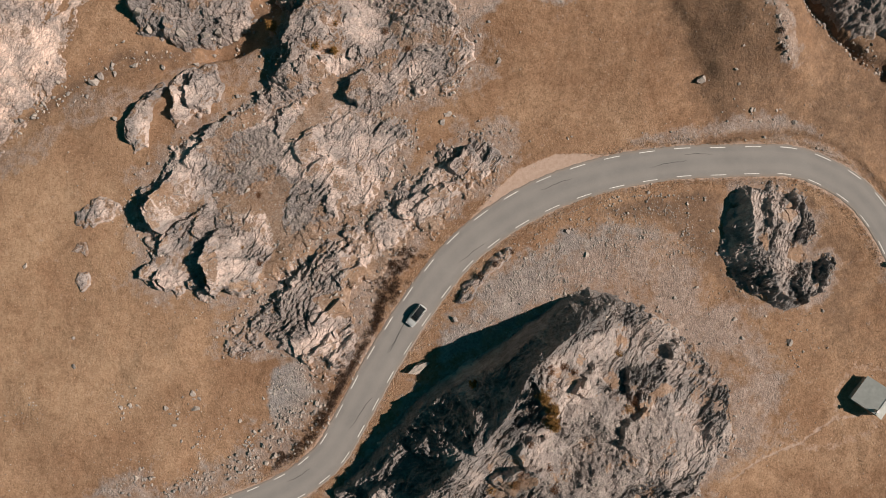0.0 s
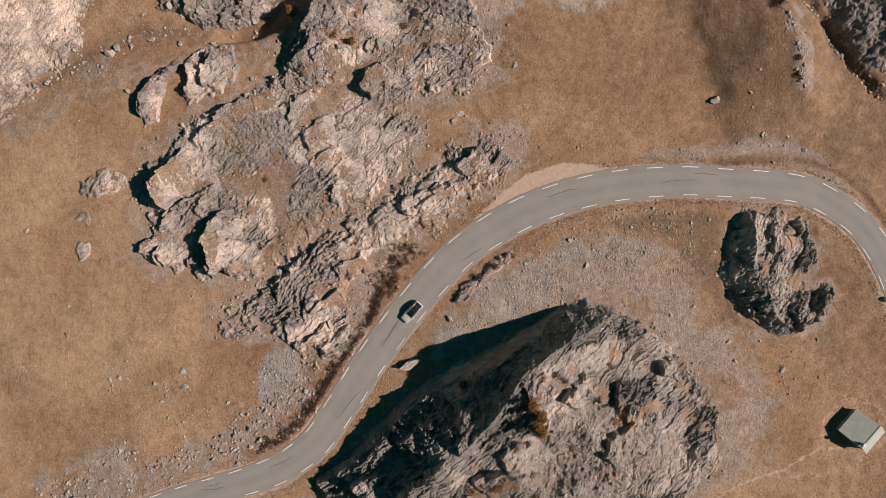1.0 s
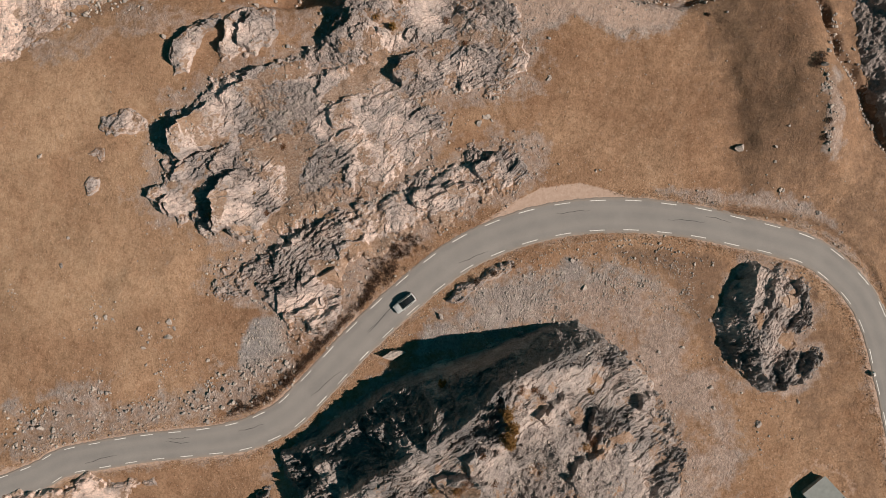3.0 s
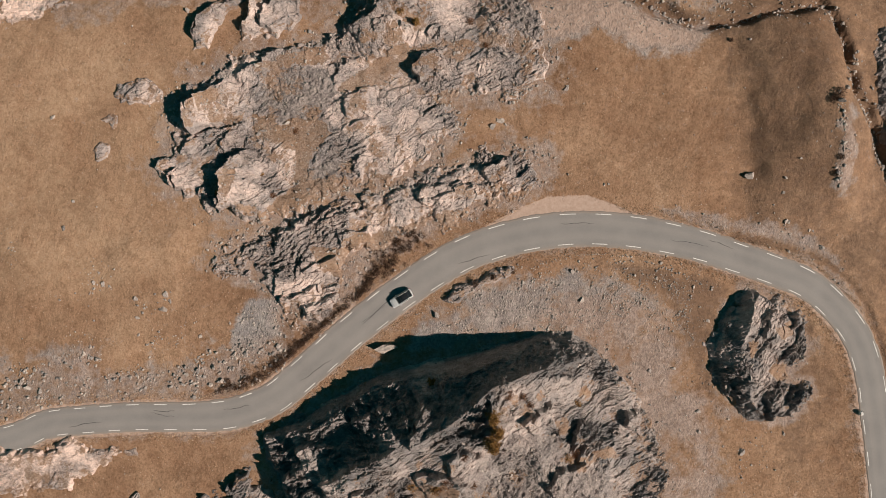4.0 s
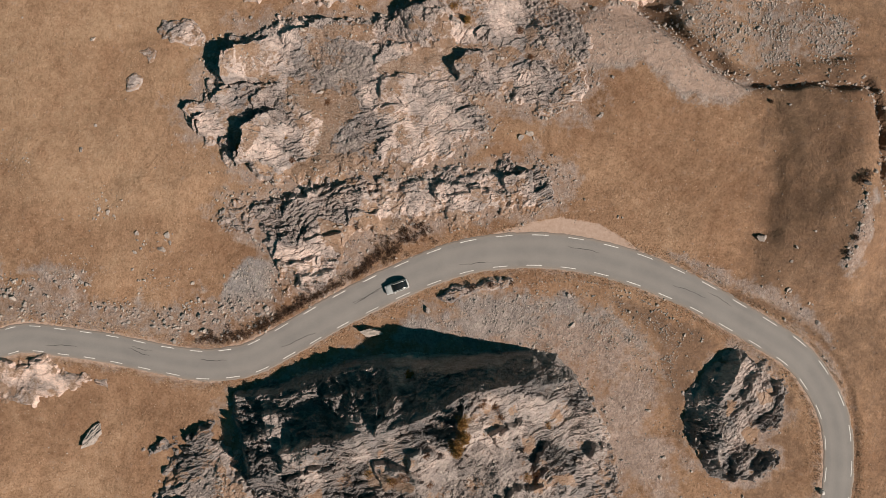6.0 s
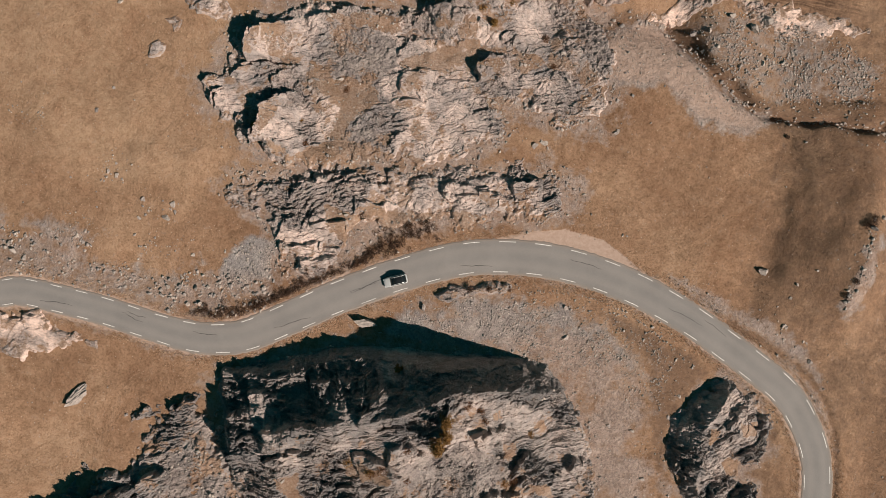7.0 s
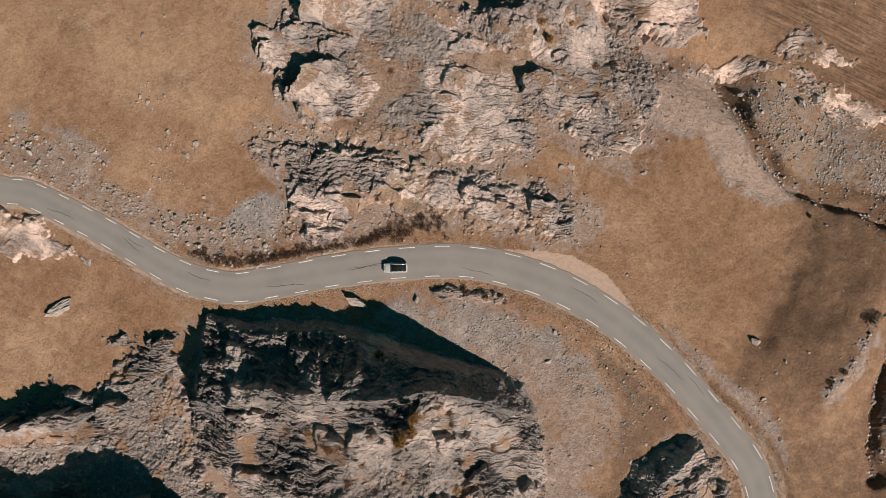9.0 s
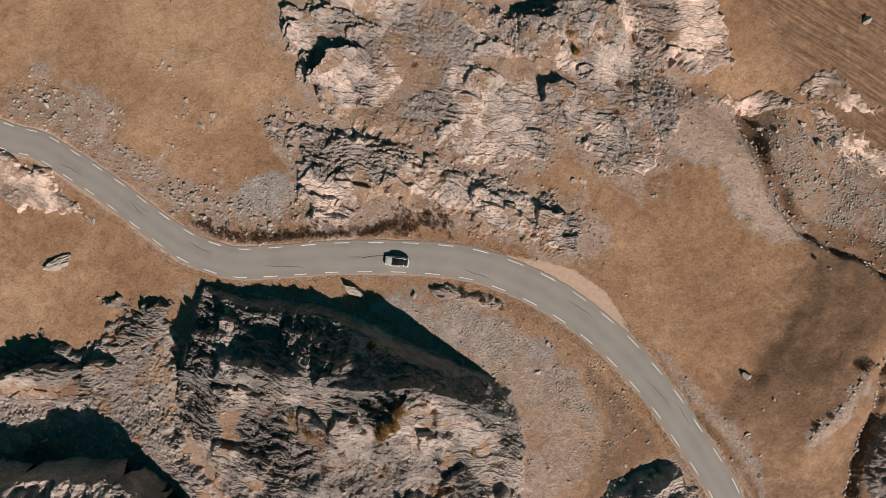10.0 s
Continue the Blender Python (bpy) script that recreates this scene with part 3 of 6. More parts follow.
road = tagged(road_sheet(), "narrow grey asphalt mountain road with worn wheel tracks", "road", kind="structure")


def strip(points, width, z, mat, name, parent, taper=False):
    """A thin flat band along a line."""
    p = np.array(points, float)
    t = np.gradient(p, axis=0)
    t /= np.linalg.norm(t, axis=1)[:, None]
    bm = bmesh.new()
    rows = []
    for i, (q, d) in enumerate(zip(p, t)):
        w = width * (0.35 + 0.65 * math.sin(math.pi * i / (len(p) - 1))) if taper else width
        rows.append([bm.verts.new((q[0] - d[1] * e, q[1] + d[0] * e, z)) for e in (-w, w)])
    for a, b in zip(rows[:-1], rows[1:]):
        bm.faces.new((a[0], b[0], b[1], a[1]))
    bmesh.ops.recalc_face_normals(bm, faces=bm.faces)
    return part(name, bm, mat, parent)


def road_marks(side, ref, gaps):
    """Broken white edge line along one side, each dash a piece of the road; gaps: x and the spacing there."""
    line, nor, half = road_frame(40)
    p = line + nor * (side * half)[:, None]
    at = np.concatenate([[0], np.cumsum(np.linalg.norm(np.diff(p, axis=0), axis=1))])
    mid = at[np.argmin(np.hypot(p[:, 0] - ref[0], p[:, 1] - ref[1]))]
    gx, gs = zip(*gaps)
    centres = []
    for way in (1, -1):
        s = mid + (0 if way > 0 else way * np.interp(ref[0], gx, gs))
        while 3 < s < at[-1] - 3:
            here = np.interp(s, at, p[:, 0])
            centres.append((s, np.interp(here, gx, gs)))
            s += way * np.interp(here, gx, gs)
    for s, gap in centres:
        half_len = gap * 0.225 * random.uniform(0.95, 1.04)
        ts = np.linspace(s - half_len, s + half_len, 6)
        strip(np.stack([np.interp(ts, at, p[:, 0]), np.interp(ts, at, p[:, 1])], 1), random.uniform(0.06, 0.075), 0.084, PAINT, "edge_line", road)


road_marks(1, (17.2, 4.1), [(-78, 4.4), (-64, 4.8), (-48, 5.3), (-38, 5.3), (-25, 6.0), (-9, 6.4), (12, 6.7), (33, 6.5), (54, 6.5), (72, 6.6)])
road_marks(-1, (16.7, -1.6), [(-78, 4.4), (-64, 4.8), (-54, 5.2), (-40, 5.6), (-20, 5.6), (-10, 6.2), (10, 6.3), (33, 6.2), (48, 6.3), (64, 5.8), (75, 5.9)])

for a, b in (((-71.4, -25.4), (-65.3, -25.0)), ((-56.1, -24.4), (-51.9, -25.5)), ((-42.6, -25.2), (-37.9, -24.8)), ((-28.2, -21.3), (-22.0, -17.9)), ((-15.8, -12.0), (-11.3, -9.0)), ((2.9, -2.7), (8.7, -1.7)),
             ((22.4, 2.7), (28.5, 2.1)), ((42.2, -2.3), (48.8, -4.1)), ((-55.5, -24.1), (-51.6, -24.5)), ((-15.9, -11.8), (-7.7, -6.4)), ((49.0, -3.0), (53.6, -5.1))):
    a, b = np.array(a), np.array(b)
    k = np.linspace(0, 1, 9)[:, None]
    wave = 0.10 * np.sin(k * 7 + a[0]) + 0.06 * np.sin(k * 17 + b[1])
    d = (b - a) / np.linalg.norm(b - a)
    strip(a + (b - a) * k + wave * np.array([-d[1], d[0]]), 0.045, 0.112, TAR, "crack", road, True)


# ---- stone shapes ----
def rock_shape(seed, cuts=9, level=1, squared=False):
    """Points and faces of an angular stone about one metre across."""
    rnd = random.Random(seed)
    bm = bmesh.new()
    if squared:
        bmesh.ops.create_cube(bm, size=0.95)
        bmesh.ops.subdivide_edges(bm, edges=bm.edges, cuts=2 * level + 1, use_grid_fill=True)
        bmesh.ops.triangulate(bm, faces=bm.faces)
    else:
        bmesh.ops.create_icosphere(bm, subdivisions=level, radius=0.6)
    for _ in range(cuts):
        n = Vector((rnd.gauss(0, 1), rnd.gauss(0, 1), rnd.gauss(0, 0.8))).normalized()
        o = rnd.uniform(0.18, 0.42)
        for v in bm.verts:
            over = v.co.dot(n) - o
            if over > 0:
                v.co -= n * over
    for v in bm.verts:
        v.co += v.co.normalized() * rnd.uniform(-0.03, 0.03)
    bm.verts.index_update()
    co = np.array([v.co[:] for v in bm.verts])
    faces = np.array([[v.index for v in f.verts] for f in bm.faces])
    bm.free()
    return co, faces


BOULDER_MESHES = []
for i in range(8):
    co, faces = rock_shape(700 + i, 13, 2, True)
    me = bpy.data.meshes.new("boulder")
    me.from_pydata(co.tolist(), [], faces.tolist())
    me.materials.append(ROCK_LOOSE)
    BOULDER_MESHES.append(me)


# ---- rock formations ----
def plates(u, v, long, wide, seed, lean, jump):
    """Overlapping plates of rock, each tilted so that its broken edge faces north."""
    edge, (r1, r2, r3), ox, oy = cells(u / long, v / wide, seed)
    return jump * (r1 - 0.5) + lean * (0.35 + 0.9 * r3) * oy + 0.5 * lean * (r2 - 0.5) * ox, edge


def rock_detail(x, y, angle, seed, calm=0.0):
    """Bedded limestone: tilted plates in three sizes whose scarps face away from the sun, broken zones, cracks; and how rough each place is."""
    turn = angle + 0.35 * fbm(x, y, 16, 2, seed + 59)
    wx = 0.9 * fbm(x, y, 5.0, 3, seed + 60) + 0.12 * fbm(x, y, 0.6, 2, seed + 68)
    wy = 0.7 * fbm(x, y, 5.0, 3, seed + 61) + 0.10 * fbm(x, y, 0.5, 2, seed + 69)
    x0, y0 = float(np.mean(x)), float(np.mean(y))
    c, s = math.cos(angle), math.sin(angle)
    px, py = x - x0 + wx, y - y0 + wy
    u, v = c * px + s * py, -s * px + c * py
    v = v + 5.0 * (turn - angle)
    rough = step(-0.50, 0.25, fbm(x, y, 7, 4, seed + 62) - 0.62 * calm)
    rough = np.clip(0.08 + 0.92 * rough, 0, 1)
    big, e1 = plates(u, v, 3.8, 1.6, seed, 0.70, 0.60)
    mid, e2 = plates(u + 0.25 * v, v, 1.4, 0.68, seed + 3, 0.40, 0.46)
    low, e3 = plates(u - 0.2 * v, v, 0.85, 0.34, seed + 5, 0.20, 0.22)
    z = (0.30 + 0.70 * rough) * big + (0.22 + 0.88 * rough) * mid + (0.6 + 0.8 * rough) * low
    z -= (0.10 + 0.20 * rough) * (1 - step(0, 0.09, e1)) + (0.06 + 0.20 * rough) * (1 - step(0, 0.12, e2))
    shatter = rough * step(-0.25, 0.3, fbm(x, y, 3.5, 3, seed + 70))
    edge, (r1, r2, r3), ox, oy = cells(u / 0.8, v / 0.6, seed + 11)
    z += shatter * (0.50 * (r1 - 0.4) + 0.5 * (r2 - 0.5) * ox + 0.5 * (r3 - 0.3) * oy - 0.25 * (1 - step(0, 0.14, edge)))
    saw = v / 0.42 + 0.8 * fbm(x, y, 2.5, 3, seed + 63)
    z += 0.07 * (saw - np.floor(saw)) * step(-0.3, 0.3, fbm(x, y, 4, 2, seed + 64))
    crack = np.abs(vnoise(u / 7.0, v / 1.1, seed + 66) + 0.35 * vnoise(u / 1.5, v / 0.7, seed + 67))
    z -= 0.30 * (1 - step(0, 0.045, crack))
    cross = np.abs(vnoise((u + 0.9 * v) / 2.2, (v - 0.5 * u) / 5.5, seed + 71) + 0.3 * vnoise(u / 0.9, v / 1.4, seed + 72))
    z -= 0.22 * (1 - step(0, 0.035, cross))
    return z + 0.035 * fbm(x, y, 0.4, 2, seed + 65), rough


SURFACES = []


def formation(outline, rise, top, ledges=(), crest=None, angle=STRATA, amp=1.0, seed=0, cell=0.15, soil=0.25, scree=(), patches=(),
              mat=None, label="", ragged=1.0, name="rock_outcrop", slabs=(), blocks=0, swell=0.4, foot=None):
    """An outcrop: it rises from its outline to a broken top, with ledges that drop away on the left of their lines, and a crest."""
    o = np.array(outline)
    xs = np.arange(o[:, 0].min() - 2, o[:, 0].max() + 2, cell)
    ys = np.arange(o[:, 1].min() - 2, o[:, 1].max() + 2, cell)
    X, Y = np.meshgrid(xs, ys)
    d0 = inside_field(X, Y, outline)
    d = d0 + ragged * (1.0 * fbm(X, Y, 4.0, 3, seed + 80) + 0.5 * fbm(X, Y, 1.0, 2, seed + 81))
    body = step(-0.3, rise, d)
    hem = d0 + 0.7 * fbm(X, Y, 5.0, 2, seed + 80)
    jx, jy = 0.7 * fbm(X, Y, 3, 3, seed + 82), 0.7 * fbm(X, Y, 3, 3, seed + 83)
    _, (q1, q2, _q), _ox, _oy = cells(X / 1.7 + 3, Y / 1.7, seed + 95)
    kx, ky = 0.8 * jx + 0.9 * (q1 - 0.5), 0.8 * jy + 0.9 * (q2 - 0.5)
    z = top * body
    if crest:
        pts, heights = crest
        side, al = line_field(X + 0.45 * jx, Y + 0.45 * jy, pts)
        sd = side
        seg = np.linalg.norm(np.diff(np.array(pts), axis=0), axis=1)
        at = np.concatenate([[0], np.cumsum(seg)]) / seg.sum()
        h = np.interp(al, at, heights)
        away = sd
        inner = np.maximum(d, 0)
        lee = h * np.clip(inner / (inner + np.maximum(sd, 0) + 1e-6), 0, 1) ** 0.85
        quiet = 1 - 0.35 * np.exp(-(sd / 1.4) ** 2)
        low = np.minimum(np.interp(X, *foot), h)
        down = inner / (inner + np.maximum(-sd, 0) + 1e-6)
        over, fall = 0.87 * X + 0.5 * Y, -0.5 * X + 0.87 * Y
        ribs = 0.10 * h * fbm(X, Y, 7, 3, seed + 89) + 0.14 * h * (0.30 - np.abs(fbm(over, 0.4 * fall, 3.4, 4, seed + 98)))
        bend = np.interp(X, (-14, -5, 3, 10), (0.85, 1.0, 1.5, 1.2))
        ribs = ribs * (1 - 0.45 * step(-6, 1, X) * (1 - step(8, 14, X)))
        face = low + (h - low) * down ** bend + ribs * np.clip(-sd / 3.5, 0, 1) * np.clip((inner - 0.6) / 2.4, 0, 1)
        quiet = quiet * (0.8 + 0.2 * step(0.5, 3.5, inner))
        z = np.maximum(z, np.where(sd < 0, np.minimum(face, h) * step(-0.2, 1.4, hem), lee * step(-0.2, 1.2, d)))
    for pts, h, back in ledges:
        sd, al = line_field(X + kx, Y + ky, pts)
        h = np.interp(al, np.linspace(0, 1, len(h)), h) if isinstance(h, list) else h
        ends = step(0.0, 0.10, al) * (1 - step(0.90, 1.0, al))
        z += h * ends * np.where(sd >= 0, np.clip(1 - sd / back, 0, 1), np.clip(1 + sd / 0.4, 0, 1)) * step(-0.8, 0.4, d)
    z += swell * fbm(X, Y, 9, 4, seed + 97) * step(0.0, 3.0, d) * (step(1.0, 7.0, away) if crest else 1.0)
    soft = np.zeros(X.shape)
    for poly in patches:
        soft = np.maximum(soft, step(-0.8, 0.8, inside_field(X, Y, poly) + 0.7 * fbm(X, Y, 2.5, 3, seed + 85)))
    loose = np.zeros(X.shape)
    for poly in scree:
        loose = np.maximum(loose, step(-1.0, 1.0, inside_field(X, Y, poly) + 0.8 * fbm(X, Y, 2.5, 3, seed + 86)))
    calm = np.zeros(X.shape)
    for poly in slabs:
        calm = np.maximum(calm, step(-1.0, 1.0, inside_field(X, Y, poly) + 0.9 * fbm(X, Y, 2.5, 3, seed + 91)))
    detail, rough = rock_detail(X, Y, angle, seed, calm)
    cover = np.maximum(soft, soil + 0.42 * fbm(X, Y, 4, 3, seed + 88))
    cover = np.maximum(cover, 0.95 * (1 - step(-0.3, 0.9, d + 0.5 * fbm(X, Y, 0.7, 2, seed + 90))))
    cover = np.maximum(cover, 0.62 * (1 - step(0.2, 3.2, d + 1.3 * fbm(X, Y, 1.8, 3, seed + 93))))
    flat = np.maximum.reduce([soft * 0.92, loose * 0.86, 0.7 * step(0.42, 0.7, cover)])
    z += amp * detail * (1 - flat) * (quiet if crest else 1.0) * step(-0.4, 0.9, d) + loose * 0.20 * fbm(X, Y, 0.6, 3, seed + 87)
    z = ground_height(X, Y) + z - 0.30 * (1 - step(-0.5, 0.6, d)) + 0.04
    gy, gx = np.gradient(z, cell)
    slope = np.hypot(gx, gy)
    cover = cover - 0.45 * step(0.6, 1.5, slope)
    if crest:
        cover = cover - 1.1 * step(0.0, 2.0, -side) * step(-0.2, 0.6, d)
    keep = d > -0.45
    SURFACES.append((xs[0], ys[0], cell, np.where(keep, z, -99.0)))
    ob = grid_mesh(name, xs, ys, z, keep, mat or ROCK, dict(soil=cover, scree=loose, rough=rough))
    blocks = blocks or 6
    if blocks:
        rng = np.random.default_rng(seed + 3)
        flat_z = z.ravel()
        spots = np.where((d > 0.8).ravel() & (rough > 0.5).ravel() & (slope < 1.2).ravel())[0]
        pick = rng.choice(spots, min(blocks, len(spots) // 50), replace=False)
        for k, i in enumerate(pick):
            b = new("block", BOULDER_MESHES[k % 8])
            size = 0.32 + 0.8 * rng.uniform() ** 2.5
            b.parent = ob
            b.matrix_world = Matrix.LocRotScale((X.ravel()[i], Y.ravel()[i], flat_z[i] + 0.1 * size), Euler((rng.normal(0, 0.2), rng.normal(0, 0.2), angle + rng.normal(0, 0.5))), (size * rng.uniform(1.0, 1.7), size * rng.uniform(0.6, 0.9), size * rng.uniform(0.5, 0.8)))
    return tagged(ob, label, "rock outcrop")


def surface(x, y):
    """Height of the land with its rocks."""
    z = ground_height(x, y)
    for x0, y0, cell, grid in SURFACES:
        i, j = np.round((x - x0) / cell).astype(int), np.round((y - y0) / cell).astype(int)
        ok = (i >= 0) & (j >= 0) & (i < grid.shape[1]) & (j < grid.shape[0])
        z = np.maximum(z, np.where(ok, grid[np.clip(j, 0, grid.shape[0] - 1), np.clip(i, 0, grid.shape[1] - 1)], -99))
    return z


formation(CRAG, 3.5, 1.6, crest=([(-31.5, -46.0), (-24.5, -42.0), (-17.7, -36.8), (-11.0, -33.2), (-4.0, -30.0), (7.0, -22.9), (14.0, -21.6), (20.5, -21.3), (25.5, -21.0)], [4.2, 7.2, 9.2, 10.8, 13.2, 15.0, 12, 8.5, 4]),
          foot=((-40, -34, -28, -12, -4, 1, 5, 9, 12, 17, 25), (1.3, 1.7, 2.1, 2.7, 3.1, 6.8, 8.0, 5.5, 3.0, 1.8, 0.8)),
          ledges=[([(5.0, -34.5), (6.3, -30.8), (5.7, -27.2), (5.0, -24.4)], 1.8, 6), ([(19.7, -36.0), (19.8, -33.8), (22.3, -31.6)], 2.2, 6), ([(11.0, -30.7), (13.3, -28.8), (16.6, -28.6)], 1.8, 5),
                  ([(28.8, -34.4), (30.5, -32.9), (33.3, -33.9)], 1.5, 4), ([(-18.6, -28.6), (-14.1, -26.3), (-11.3, -27.4)], 1.4, 4), ([(-29.7, -33.4), (-27.0, -31.8), (-21.7, -32.1)], 1.4, 4), ([(-9.1, -32.7), (-7.3, -28.8), (-6.1, -25.7)], 1.2, 4),
                  ([(-26.5, -38.7), (-20.9, -36.1), (-15.4, -34.4), (-11.4, -31.9)], 2.1, 6), ([(-29.4, -44.0), (-29.7, -40.0), (-31.5, -36.7)], 2.4, 5), ([(19.9, -39.7), (22.3, -37.0), (27.7, -37.4)], 0.9, 4), ([(-3.2, -35.2), (1.5, -33.8), (3.8, -35.2)], 1.6, 4), ([(13.3, -43.1), (17.2, -40.2), (22.5, -40.3)], 1.5, 5),
                  ([(-23.2, -44.4), (-19.4, -40.6), (-14.8, -38.9)], 1.5, 5), ([(-19.7, -53.2), (-14.1, -50.9), (-7.5, -50.3)], 1.6, 5), ([(-8.3, -38.0), (-2.9, -37.5), (0.5, -39.2)], 1.5, 5)],
          mat=GREY_ROCK, seed=100, swell=1.5, blocks=90, amp=0.86, soil=0.20, cell=0.135, ragged=0.7,
          scree=[[(10.3, -34.0), (17.2, -34.1), (19.9, -38.0), (14.4, -41.5), (7.3, -39.5), (-0.4, -39.5), (3.4, -36.1)], [(8.7, -31.2), (16.3, -33.0), (18.5, -37.3), (28.5, -45.7), (27.6, -50.9), (18.8, -47.6), (13.5, -50.6), (7.3, -55.8), (-2.6, -47.1), (2.5, -36.7)]],
          patches=[[(11.6, -27.7), (14.5, -25.5), (16.2, -26.9), (13.1, -29.1)], [(16.3, -31.5), (19.5, -30.3), (20.0, -33.8), (17.2, -34.1)], [(-11.1, -40.6), (-5.8, -39.6), (-0.9, -39.8), (-1.4, -42.3), (-9.3, -42.5)], [(17.4, -38.5), (26.7, -37.4), (28.0, -39.7), (20.0, -40.3)], [(-9.1, -39.5), (-3.3, -38.2), (-2.4, -41.4), (-9.2, -42.7)], [(-21.5, -45.9), (-17.6, -44.6), (-14.9, -51.4), (-16.5, -55.1)]],
          slabs=[[(7.1, -23.4), (16.8, -23.8), (30.0, -28.3), (28.0, -35.4), (17.1, -32.0), (9.1, -30.3)], [(-13.9, -37.5), (-8.0, -34.0), (3.3, -33.8), (7.3, -39.5), (-8.2, -41.8)], [(30.3, -30.9), (35.7, -43.1), (32.2, -52.8), (22.2, -53.0), (25.7, -39.6)]],
          label="large grey limestone crag with a steep shaded face above the road", name="rock_crag")
formation(KNOLL, 2.0, 1.0, crest=([(55.8, -36.8), (51.9, -32.1), (52.2, -27.6), (51.5, -23.1), (53.7, -18.4), (55.0, -14.9), (57.6, -13.3)], [2.0, 3.6, 3.8, 3.8, 4.0, 3.0, 1.6]), foot=((40, 70), (0.7, 0.7)),
          ledges=[([(56.1, -37.3), (57.1, -35.0), (56.0, -31.8)], 1.5, 4), ([(59.0, -36.2), (60.9, -34.2), (64.1, -31.7)], 1.3, 3), ([(54.0, -25.3), (55.4, -23.1), (57.4, -22.4)], 1.0, 3), ([(56.4, -21.7), (57.4, -18.2), (60.4, -16.3)], 1.2, 4), ([(62.3, -20.5), (62.7, -18.5), (63.7, -17.7)], 1.0, 3)],
          mat=GREY_ROCK, seed=200, blocks=24, amp=1.05, swell=1.0, angle=radians(38), soil=0.1, label="rounded limestone knoll inside the bend of the road", name="rock_knoll",
          patches=[[(55.5, -27.3), (60.9, -27.2), (65.1, -27.5), (64.0, -30.3), (58.8, -29.9)], [(53.6, -22.4), (55.6, -21.7), (54.9, -24.3), (53.1, -25.3)], [(58.9, -20.4), (61.5, -19.6), (62.0, -21.6), (59.7, -22.2)]])
